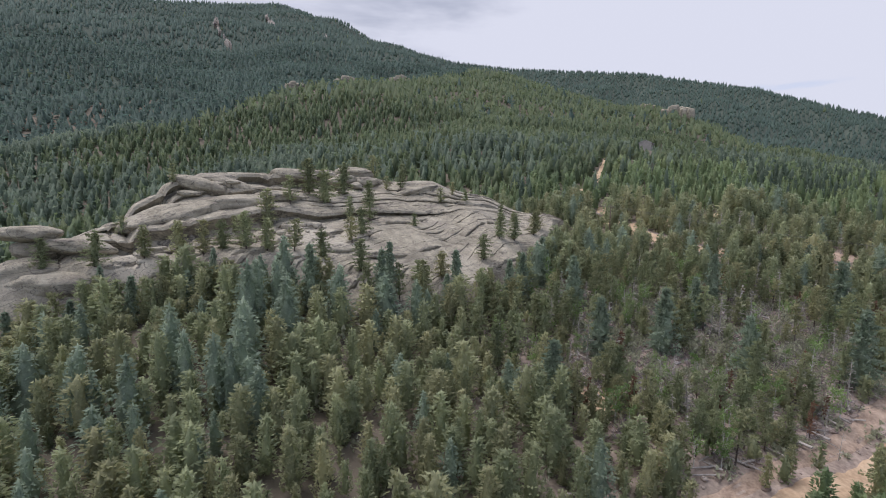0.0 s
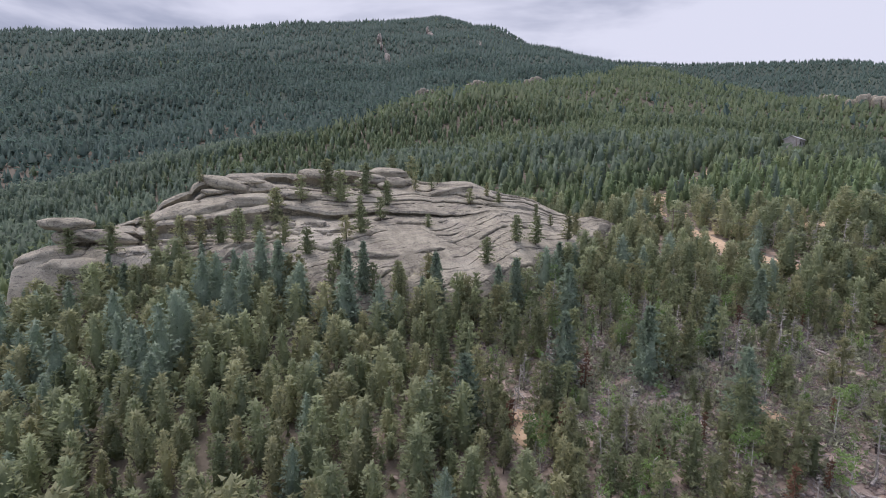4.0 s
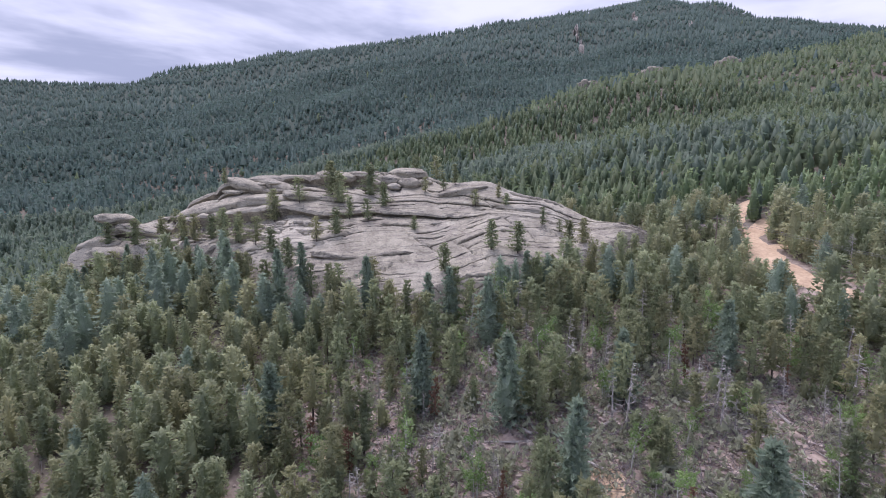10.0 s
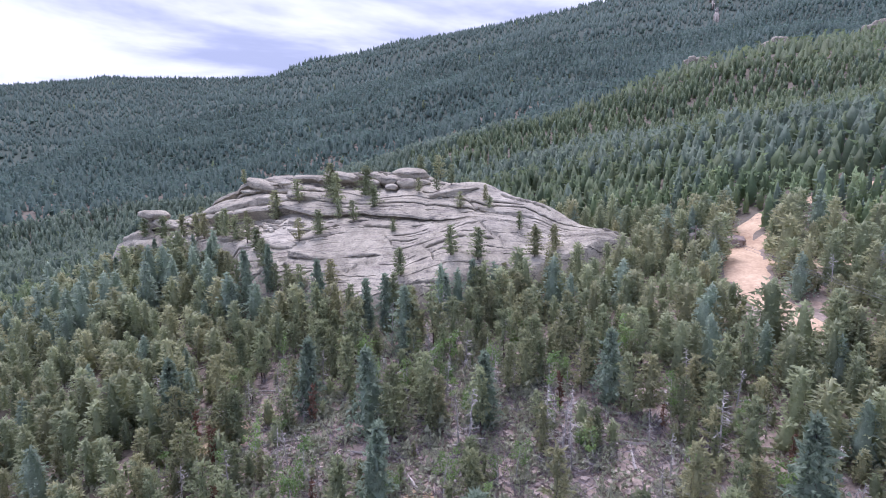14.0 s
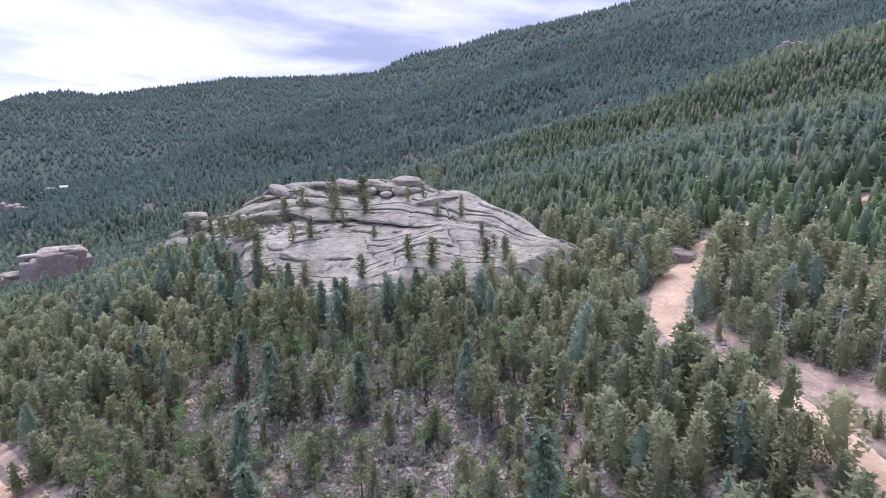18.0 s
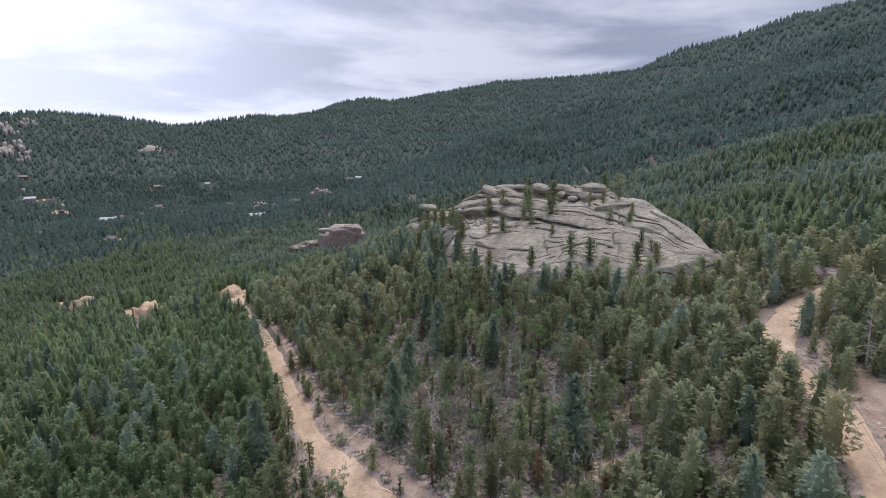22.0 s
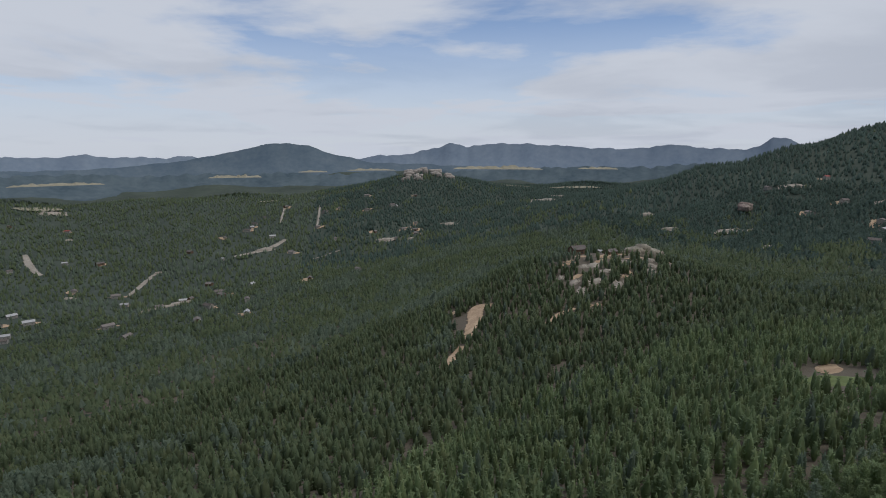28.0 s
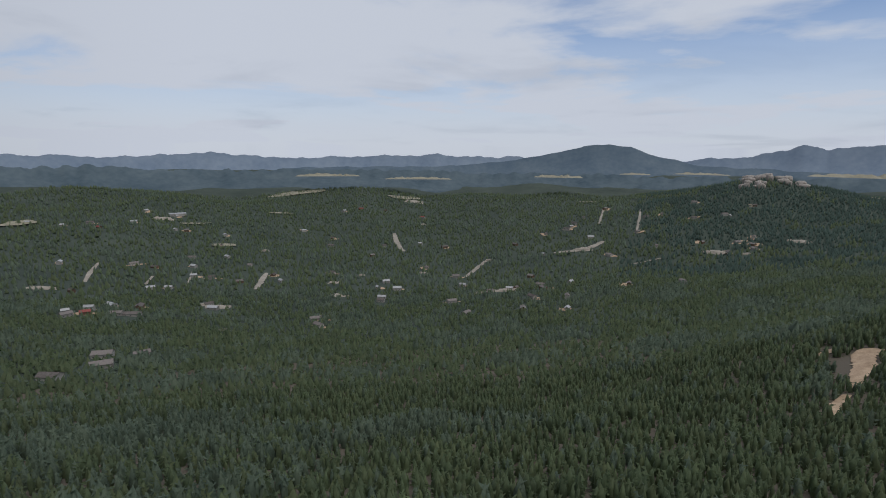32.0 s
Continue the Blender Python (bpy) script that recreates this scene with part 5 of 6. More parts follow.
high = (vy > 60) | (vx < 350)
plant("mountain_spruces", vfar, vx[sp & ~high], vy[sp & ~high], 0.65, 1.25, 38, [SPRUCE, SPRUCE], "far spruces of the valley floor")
# the same haze and shade tint for the farthest flanks and the knoll
plant("mountain_firs", vfar, vx[sp & high], vy[sp & high], 0.65, 1.25, 43, [HAZED_SHADED, HAZED_SHADED], "far dark conifers on the mountain flanks, haze and cloud shade in their colour")


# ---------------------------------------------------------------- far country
# distance haze is painted into these base colours, strongest on the farthest chain
HAZE_TINTS = [material("far_hills", a, b, 0.005, 1.0, fine=0.035) for a, b in (((0.165, 0.215, 0.285), (0.25, 0.30, 0.36)), ((0.090, 0.130, 0.172), (0.16, 0.20, 0.23)), ((0.064, 0.095, 0.116), (0.135, 0.17, 0.185)))]
FIELD = material("dry_meadow", (0.24, 0.22, 0.15), (0.42, 0.38, 0.28), 0.02, 1.0)


def far_ridge(name, dist, nodes, label, tint, rough=0.10, foot=-6.5):
    """Hills on the horizon: bearing and height in degrees, with a sloping near flank."""
    az = np.arange(nodes[0][0], nodes[-1][0], 0.2)
    el = np.interp(az, [n[0] for n in nodes], [n[1] for n in nodes])
    plain = el
    el = el + rough * wobble(az * 60, az * 0, 150, 7 + len(nodes)) + 0.3 * rough * wobble(az * 60, az * 0, 37, 8)
    rows = []
    for q in (0.0, 0.12, 0.3, 0.55, 0.8, 1.0):
        d = dist - 700 * q
        e = el + (foot - el) * (q ** 0.8) + 0.12 * wobble(az * 60, az * 0, 420, 70 + int(q * 50)) * q * (1 - q) * 4 - (el - plain) * q
        rows.append(np.stack([CX + 60 + d * np.sin(np.radians(az)), CY + 40 + d * np.cos(np.radians(az)), 17 + d * np.tan(np.radians(e))], -1))
    v = np.concatenate(rows)
    n = len(az)
    i, j = np.meshgrid(np.arange(5), np.arange(n - 1), indexing="ij")
    f = np.stack([i * n + j, i * n + j + 1, (i + 1) * n + j + 1, (i + 1) * n + j], -1).reshape(-1, 4)
    tagged(new(name, fast_mesh(name, v, f, [HAZE_TINTS[tint]], smooth=True)), label, "hills", kind="structure")


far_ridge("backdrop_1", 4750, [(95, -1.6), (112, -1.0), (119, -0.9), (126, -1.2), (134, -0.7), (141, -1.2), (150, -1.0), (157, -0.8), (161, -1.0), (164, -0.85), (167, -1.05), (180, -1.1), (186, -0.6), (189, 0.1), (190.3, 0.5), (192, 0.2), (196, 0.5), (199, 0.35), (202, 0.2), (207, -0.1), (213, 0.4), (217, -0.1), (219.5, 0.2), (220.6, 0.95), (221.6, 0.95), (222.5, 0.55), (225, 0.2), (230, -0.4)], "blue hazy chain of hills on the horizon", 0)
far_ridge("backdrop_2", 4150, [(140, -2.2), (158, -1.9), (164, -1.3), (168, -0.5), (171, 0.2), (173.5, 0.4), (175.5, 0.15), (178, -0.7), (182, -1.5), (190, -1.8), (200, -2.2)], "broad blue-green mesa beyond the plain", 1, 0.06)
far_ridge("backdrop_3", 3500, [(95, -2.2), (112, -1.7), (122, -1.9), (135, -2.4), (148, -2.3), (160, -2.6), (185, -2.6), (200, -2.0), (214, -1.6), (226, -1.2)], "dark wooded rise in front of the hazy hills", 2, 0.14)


def patch(name, x, y, rx, ry, turn, mat, label, category, lift=0.5, kind="structure", seed=1):
    """A bare or grassy patch that follows the ground, with a ragged outline."""
    rings, sides = 5, 26
    v, f = [(x, y)], []
    c, s = math.cos(radians(turn)), math.sin(radians(turn))
    for r in range(1, rings + 1):
        for k in range(sides):
            a = 6.283 * k / sides
            q = r / rings * (1 + 0.30 * noise.noise(Vector((math.cos(a) * 1.6 + seed * 3, math.sin(a) * 1.6, seed))))
            px, py = q * rx * math.cos(a), q * ry * math.sin(a)
            v.append((x + px * c - py * s, y + px * s + py * c))
    v = np.array(v)
    edge = np.where(np.arange(len(v)) > 1 + sides * (rings - 1) - 1, -0.35, 0.0)
    z = land(v[:, 0], v[:, 1]) + lift + edge
    tris = [(0, 1 + k, 1 + (k + 1) % sides) for k in range(sides)]
    for r in range(rings - 1):
        for k in range(sides):
            a, b = 1 + r * sides + k, 1 + r * sides + (k + 1) % sides
            tris += [(a, a + sides, b + sides), (a, b + sides, b)]
    ob = new(name, fast_mesh(name, np.column_stack([v, z]), np.array(tris), [mat], smooth=True))
    return tagged(ob, label, category, kind=kind)


FAR_MEADOWS = [(150, 157, -3.0, -3.3), (165.5, 170.5, -2.6, -2.95), (179, 184, -2.1, -2.35), (190, 199.5, -1.75, -2.2), (141, 147.5, -2.65, -3.0), (174, 177, -2.3, -2.5), (203, 207, -1.8, -2.1)]


def strip(name, az0, az1, dist, top, low, seed):
    """A pale far meadow on the rising ground at the foot of the hills."""
    az = np.linspace(az0, az1, 24)
    body = np.sin(np.linspace(0, math.pi, 24)) ** 0.4
    up = low + (top - low) * body * (0.75 + 0.3 * wobble(az * 60, az * 0, 60, seed))
    rows = [np.stack([CX + 60 + d * np.sin(np.radians(az)), CY + 40 + d * np.cos(np.radians(az)), 17 + d * np.tan(np.radians(e))], -1) for d, e in ((dist, up), (dist - 60, np.full(24, low)))]
    j = np.arange(23)
    tagged(new(name, fast_mesh(name, np.concatenate(rows), np.stack([j, j + 1, j + 25, j + 24], -1), [FIELD])), "pale dry meadow at the foot of the far hills", "meadow", kind="structure")


for n, (az0, az1, top, low) in enumerate(FAR_MEADOWS):
    strip("meadow_%d" % (n + 11), az0, az1, 2960, top, low, 90 + n)


def bank(name, x, y, rx, ry, h, turn, label, seed, mat=DIRT):
    """A bare cut bank of dirt beside a road bend."""
    u, v = np.meshgrid(np.linspace(-1, 1, 22), np.linspace(-1, 1, 18), indexing="ij")
    c, s = math.cos(radians(turn)), math.sin(radians(turn))
    px, py = x + u * rx * c - v * ry * s, y + u * rx * s + v * ry * c
    d = np.sqrt(u * u + v * v) * (1.05 + 0.42 * wobble(u * 10, v * 10, 11, seed))
    z = land(px, py) - 0.6 + 0.75 * h * np.clip(1.05 - d * d, 0, 1) ** 1.2 + 0.35 * wobble(px, py, 4.5, seed + 1) + 0.2 * wobble(px, py, 1.9, seed + 2)
    i, j = np.meshgrid(np.arange(21), np.arange(17), indexing="ij")
    f = np.stack([i * 18 + j, (i + 1) * 18 + j, (i + 1) * 18 + j + 1, i * 18 + j + 1], -1).reshape(-1, 4)
    tagged(new(name, fast_mesh(name, np.stack([px, py, z], -1).reshape(-1, 3), f, [mat], smooth=True)), label, "dirt bank", kind="structure")


for n, (x, y, rx, ry, h) in enumerate(((-150, -112, 10, 9, 11), (-168, -140, 7, 6, 8), (-80, -36, 9, 6, 8), (-82, 4, 9, 6, 6.5))):
    bank("bank_%d" % (n + 1), x, y, rx, ry, h, 20 * n, "bare sandy cut bank beside the dirt road", 31 + n)
for n, (x, y) in enumerate(LODGE_SPOTS):
    bank("bank_%d" % (n + 6), x, y, 5 + 2.2 * (n % 4), 3.5 + 1.3 * (n % 3), 2.4 + 0.8 * (n % 3), 35 * n, "bare sandy ground on the slope below the lodge", 61 + n, PALE_DIRT if n % 3 else DIRT)
for n, (x, y, r, tall, turn) in enumerate(BARE_SPOTS):
    bank("bank_%d" % (n + 24), x, y, r, r * 0.5, tall * 0.75, turn, "pale bare cut among the trees of the valley", 50 + n, PALE_DIRT)


# pale fields and clearings of the plain: bearing, distance, length, depth
for n, (az, dist, rx, ry) in enumerate(((141, 2900, 150, 60), (152, 2750, 80, 36), (172, 2700, 90, 30), (196, 2750, 130, 40), (203, 2800, 120, 26), (133, 1900, 40, 22), (118, 2300, 55, 26), (131, 2250, 60, 14), (139, 2400, 50, 12))):
    x, y = at_bearing(az, dist)
    patch("meadow_%d" % (n + 1), x, y, rx, ry, -az, FIELD, "pale dry meadow in the wooded plain", "meadow", 6.0, seed=n + 1)
GRASS = material("mown_grass", (0.10, 0.13, 0.04), (0.20, 0.24, 0.09), 0.2, 0.9)
patch("meadow_10", 33, -59, 9, 14, 25, GRASS, "small green meadow in a forest gap", "meadow", 0.35, seed=12)
patch("clearing_1", 18, -75, 8, 5, 50, DIRT, "bare dirt at the edge of a small meadow", "clearing", 0.45, seed=13)
for n, (x, y, rx, ry) in enumerate(((-150, -113, 8, 6), (-80, -37, 6, 5), (-79, 6, 7, 5), (73, 142, 5, 3), (26, 88, 5, 3.5), (60, 100, 4, 2.5), (95, 128, 4, 3), (-40, -400, 16, 7), (-70, -425, 18, 7), (-15, -405, 9, 6), (63, 178, 5, 4), (-60, -375, 12, 5), (-95, -385, 14, 6), (-20, -372, 8, 4), (-120, -405, 13, 6), (-80, -402, 10, 5), (-35, -352, 7, 4), (-105, -365, 8, 4), (-140, -380, 9, 4), (5, -390, 8, 4))):
    patch("clearing_%d" % (n + 2), x, y, rx, ry, 30 * n, DIRT, "patch of bare pinkish gravel", "clearing", 0.3, seed=20 + n)


# ---------------------------------------------------------------- outcrops
def outcrop(name, x, y, z, size, turn, seed, label, count=7, mat=PINKROCK):
    """A rock outcrop of joined blocks, its blocks as parts."""
    g = np.random.RandomState(seed)
    top = new(name)
    top.location = (x, y, z)
    c, s = math.cos(radians(turn)), math.sin(radians(turn))
    for k in range(count):
        u = (k + 0.5) / count * 2 - 1
        px, py = u * size[0] * 0.8, g.uniform(-0.25, 0.25) * size[1]
        hz = size[2] * g.uniform(0.62, 1.0) * (1 - 0.35 * u * u)
        ob = boulder("block", (px * c - py * s, px * s + py * c, hz * 0.35), (size[0] / count * g.uniform(1.5, 2.3), size[1] * g.uniform(0.6, 0.9), hz * 0.7), turn + g.uniform(-12, 12), seed + k, mat, "", "", 3, 0.45)
        for key in ("label", "category"):
            if key in ob:
                del ob[key]
        ob.parent = top
    return tagged(top, label, "rock outcrop")


def ground_z(x, y):
    return float(land(np.array([x], float), np.array([y], float))[0])


def stacked(name, x, y, blocks, label, category="rock outcrop", mat=PINKROCK):
    """A walled outcrop of large square blocks: offset, height, half sizes and turn of each."""
    top = new(name)
    base = ground_z(x, y)
    top.location = (x, y, base)
    for k, (px, py, pz, size, turn) in enumerate(blocks):
        ob = boulder("block", (px, py, pz), size, turn, k + 61, mat, "", "", 4, 0.78)
        for key in ("label", "category"):
            if key in ob:
                del ob[key]
        ob.parent = top
    return tagged(top, label, category)


PALE_CLIFF = rock_material("pale_cliff", (0.27, 0.235, 0.205), (0.52, 0.465, 0.41), (0.24, 0.205, 0.18))


def crag(name, x, y, wide, deep, count, seed, tall, label, mat=PINKROCK):
    """Ribs of bare rock standing out of a wooded slope, each on the ground below it."""
    g = np.random.RandomState(seed)
    top = new(name)
    top.location = (x, y, 0)
    facing = math.degrees(math.atan2(-(y - CY), -(x - CX)))
    c, s = math.cos(radians(facing)), math.sin(radians(facing))
    for k in range(count):
        u, v = g.uniform(-1, 1), g.uniform(-1, 1)
        u *= 1 - 0.5 * max(v, 0)
        px, py = -v * deep * c - u * wide * s, -v * deep * s + u * wide * c
        hgt = tall * g.uniform(0.5, 1.1)
        ob = boulder("rib", (px, py, ground_z(x + px, y + py) + hgt * 0.2), (g.uniform(0.5, 0.8) * deep / 2.2, wide * g.uniform(0.10, 0.22), hgt), facing + g.uniform(-15, 15), seed + k, mat, "", "", 3, 0.35)
        for key in ("label", "category"):
            if key in ob:
                del ob[key]
        ob.parent = top
    return tagged(top, label, "rock outcrop")


butte = stacked("rock_butte", -246, 27, ((0, 4, 11, (10, 12, 11), 5), (1, -4, 9, (9, 7, 10), 14), (3, 9, 9, (8, 6.5, 11), -12), (0, -18, 3, (8, 8, 7), 10), (-2, -30, 1, (7, 7, 6), -8), (4, 14, 8, (6, 5, 9), 25), (5, -9, 8, (6, 5, 9), -20)), "flat-topped pink granite butte with upright walls among pines")
g7 = np.random.RandomState(57)
for k in range(24):      # cracked paler sheets on its top and ledges
    py = g7.uniform(-34, 15)
    top_z = 21.0 if py > 0 else 18.6 if py > -10 else 9.4 if py > -24 else 6.6
    ob = boulder("sheet", (g7.uniform(-5, 6), py, top_z + g7.uniform(-0.8, 1.2)), (g7.uniform(2.5, 6), g7.uniform(2.5, 5.5), g7.uniform(0.7, 1.5)), g7.uniform(0, 180), 90 + k, ROCK, "", "", 3, 0.35)
    for key in ("label", "category"):
        if key in ob:
            del ob[key]
    ob.parent = butte
for x, y, size, turn, seed, lab in ((-114, 637, (17, 6, 15), 35, 21, "pale rock knob on the crest of the wooded hill"), (-60, 720, (14, 5, 13), 20, 22, "pale rock rib on the crest of the wooded hill"),
                                    (305, 729, (22, 9, 17), -20, 23, "grey rock crag on the far shoulder"), (275, 760, (12, 6, 13), -10, 24, "small grey crag on the far shoulder"),
                                    (-150, 560, (12, 5, 12), 40, 25, "pale outcrop among the spruces of the gully"), (-100, -432, (26, 12, 15), 5, 26, "bare granite crown on top of the lodge hill"),
                                    (-300, 12, (12, 6, 13), 10, 27, "low rock ledge beside the butte"), (-1000, -150, (26, 10, 24), 80, 28, "pink cliff block in the far valley"),
                                    (-640, -930, (34, 14, 14), 40, 29, "pink flat outcrop in the valley woods"), (48, 190, (9, 4, 3.6), 25, 30, "low granite ledges beside the dirt lot")):
    outcrop("rock_outcrop", x, y, ground_z(x, y), size, turn, seed, lab, 6 if size[0] < 20 else 8, ROCK if seed < 27 else PINKROCK)
for x, y, w, deep, count, tall, seed in ((-1150, -905, 30, 40, 22, 13, 41), (-1270, -1000, 24, 40, 16, 14, 42), (-1335, -995, 18, 30, 10, 14, 43), (-1118, -862, 16, 22, 9, 10, 44)):
    crag("cliff", x, y, w, deep, count, seed, tall, "pale cliff ribs on the wooded mountain", PALE_CLIFF)
crag("cliff", -160, -2430, 105, 50, 30, 46, 20, "pale cliffs along the top of the wooded knoll", PALE_CLIFF)
crag("cliff", -80, -2330, 60, 40, 14, 47, 14, "pale cliffs along the top of the wooded knoll", PALE_CLIFF)
for x, y, w, deep, count, seed in ((-605, 1485, 3, 60, 16, 51), (-535, 1370, 3, 60, 12, 54), (-590, 1880, 4, 120, 18, 52), (-364, 1704, 3, 40, 8, 53)):
    crag("talus_streak", x, y, w * 1.5, deep, count, seed, 13, "pale rock streak down the mountain flank", PALE_CLIFF)


# ---------------------------------------------------------------- buildings
LOGWALL = material("log_wall", (0.10, 0.065, 0.045), (0.22, 0.15, 0.10), 0.6, 0.9, varied=0.2)
PALEWALL = material("pale_siding", (0.30, 0.28, 0.25), (0.46, 0.43, 0.39), 0.5, 0.8, varied=0.5)
ROOF_METAL = material("metal_roof", (0.34, 0.335, 0.33), (0.50, 0.49, 0.48), 0.3, 0.45, varied=0.3)
ROOF_DARK = material("shingle_roof", (0.10, 0.085, 0.075), (0.24, 0.21, 0.19), 0.6, 0.9, varied=0.5)
PANE = material("window_glass", (0.03, 0.04, 0.05), (0.08, 0.09, 0.10), 0.5, 0.08)


def part(name, verts, faces, mat, parent):
    me = bpy.data.meshes.new(name)
    me.from_pydata(verts, [], faces)
    me.materials.append(mat)
    me.update()
    ob = new(name, me)
    ob.parent = parent
    return ob


def box(x0, x1, y0, y1, z0, z1):
    v = [(x, y, z) for z in (z0, z1) for y in (y0, y1) for x in (x0, x1)]
    return v, [(0, 2, 3, 1), (4, 5, 7, 6), (0, 1, 5, 4), (2, 6, 7, 3), (0, 4, 6, 2), (1, 3, 7, 5)]


def house(name, x, y, l, w, h, pitch, turn, wall_mat, roof_mat, label, category="house", windows=3, sink=1.2):
    top = new(name)
    top.location = (x, y, ground_z(x, y))
    top.rotation_euler = (0, 0, radians(turn))
    v, f = box(-l / 2, l / 2, -w / 2, w / 2, -sink, h)
    n = len(v)
    v += [(-l / 2, 0, h + pitch), (l / 2, 0, h + pitch)]
    part("wall", v, f + [(4, 6, n), (5, n + 1, 7)], wall_mat, top)
    e, t = 0.6, 0.22
    r = []
    for k in (0, t):
        r += [(-l / 2 - e, -w / 2 - e, h - e * pitch / (w / 2) + k + 0.02), (l / 2 + e, -w / 2 - e, h - e * pitch / (w / 2) + k + 0.02), (-l / 2 - e, 0, h + pitch + k + 0.02), (l / 2 + e, 0, h + pitch + k + 0.02), (-l / 2 - e, w / 2 + e, h - e * pitch / (w / 2) + k + 0.02), (l / 2 + e, w / 2 + e, h - e * pitch / (w / 2) + k + 0.02)]
    part("roof", r, [(0, 2, 3, 1), (2, 4, 5, 3), (6, 7, 9, 8), (8, 9, 11, 10), (0, 1, 7, 6), (4, 10, 11, 5), (0, 6, 8, 2), (2, 8, 10, 4), (1, 3, 9, 7), (3, 5, 11, 9)], roof_mat, top)
    for k in range(windows):
        cx = -l / 2 + (k + 0.5) * l / windows
        for side in (-1, 1):
            yy = side * (w / 2 + 0.03)
            part("window", *box(cx - 0.7, cx + 0.7, min(yy, yy - side * 0.06), max(yy, yy - side * 0.06), h * 0.35, h * 0.35 + 1.3), PANE, top)
    part("door", *box(l / 2, l / 2 + 0.06, -0.5, 0.5, 0, 2.05), roof_mat, top)
    return tagged(top, label, category)


house("barn", 140, 382, 13, 8, 4.6, 1.8, 62, PALEWALL, ROOF_METAL, "white metal barn with a shallow pale roof among pines", "barn", 2)
lodge = house("lodge", -22, -430, 17, 11, 6.5, 3.4, 15, LOGWALL, ROOF_DARK, "large dark log lodge on the bare hilltop", "house", 4)
part("chimney", *box(2, 3.4, -0.7, 0.7, 6, 12), ROCK, lodge)
house("garage", -50, -408, 12, 8, 3.4, 2.2, 20, LOGWALL, ROOF_DARK, "low dark log garage below the lodge", "garage", 2)
house("shed", -44, -424, 6, 5, 2.8, 1.2, 40, PALEWALL, ROOF_METAL, "small pale shed beside the lodge", "shed", 1)
house("house", 862, -288, 22, 13, 5.5, 3.0, 35, PALEWALL, ROOF_DARK, "wide house with a grey roof in the valley forest", "house", 4)
house("house", 838, -320, 18, 11, 4.0, 2.6, 60, PALEWALL, ROOF_DARK, "low grey-roofed house in the valley forest", "house", 3)
for x, y, l, turn in ((806, -194, 20, 20), (814, -252, 22, 50), (809, -879, 16, 10), (591, -818, 18, 70), (1492, -1014, 20, 30), (1139, -426, 18, 80)):
    house("house", x, y, l, l * 0.6, 5.5, 3.0, turn, PALEWALL, ROOF_DARK, "grey-roofed house at the edge of the valley woods", "house", 3, 3.0)
for x, y, l, turn, h, roof_m in ((822, -907, 18, 20, 6, ROOF_METAL), (1086, -502, 26, 30, 5, ROOF_DARK), (1104, -486, 20, 35, 5, ROOF_DARK), (1175, -448, 12, 60, 5, ROOF_METAL), (1045, -640, 20, 15, 5, ROOF_METAL), (1075, -660, 16, 70, 5, ROOF_DARK), (2004, -1434, 60, 55, 8, ROOF_METAL), (625, -1085, 16, 40, 6, ROOF_DARK), (585, -1120, 18, 10, 6, ROOF_METAL)):
    house("house", x, y, l, l * 0.55, h, 2.6, turn, PALEWALL, roof_m, "wide pale house with a low roof in the valley woods", "house", 3, 3.0)
RED_ROOF = material("red_roof", (0.22, 0.06, 0.05), (0.36, 0.11, 0.09), 0.5, 0.7)
for k, (x, y, l, turn, u, w, h) in enumerate(HOUSES):
    pale = u < 0.7
    wall_m, roof_m = (PALEWALL, ROOF_METAL if w < 0.45 else ROOF_DARK) if pale else (LOGWALL, ROOF_DARK)
    if k % 23 == 5:
        roof_m = RED_ROOF
    house("house", x, y, l, l * 0.62, h, 3.0, turn, wall_m, roof_m, "small pale house in the wooded valley" if pale else "small dark log house in the wooded valley", "house", 2, 3.0)
    if k % 3 < 2:
        patch("yard_%d" % (k + 1), x + 9 * math.sin(k), y - 6, 11 + 16 * w, 7 + 8 * u, turn, DIRT, "bare yard round a valley house", "yard", 1.2, seed=k + 40)


# ---------------------------------------------------------------- power line
POLE = material("pole_wood", (0.14, 0.105, 0.08), (0.26, 0.21, 0.17), 2.0, 0.9)
WIRE = material("wire", (0.10, 0.10, 0.11), (0.16, 0.16, 0.17), 2.0, 0.4)
POLES = [(54, 175, 10), (148, 138, 12), (205, 118, 11), (88, 232, 11), (118, 300, 11)]


def power_pole(x, y, h):
    z = ground_z(x, y)
    top = new("power_pole")
    top.location = (x, y, z)
    v, f = stem([np.array([0, 0, -1.0]), np.array([0, 0, h])], [0.17, 0.12], 8)
    ob = new("pole", fast_mesh("pole", v, f, [POLE]))
    ob.parent = top
    part("crossarm", *box(-1.1, 1.1, -0.07, 0.07, h - 0.9, h - 0.75), POLE, top)
    for dx in (-1.0, 1.0, 0.35):
        part("insulator", *box(dx - 0.05, dx + 0.05, -0.05, 0.05, h - 0.75, h - 0.55), PALEWALL, top)
    tagged(top, "weathered wooden power pole with a crossarm", "power pole", "poles of the power line")
    return Vector((x, y, z + h - 0.6))


heads = [power_pole(*p) for p in POLES]
for a, b in ((0, 1), (1, 2), (0, 3), (3, 4)):
    for off in (-1.0, 1.0):
        line = []
        for q in np.linspace(0, 1, 15):
            p = heads[a].lerp(heads[b], float(q))
            line.append(np.array([p.x + off, p.y, p.z - 1.6 * 4 * q * (1 - q)]))
        v, f = stem(line, [0.022] * 15, 4)
        tagged(new("power_cable", fast_mesh("power_cable", v, f, [WIRE])), "thin sagging cable of the power line", "cable", "cables of the power line")


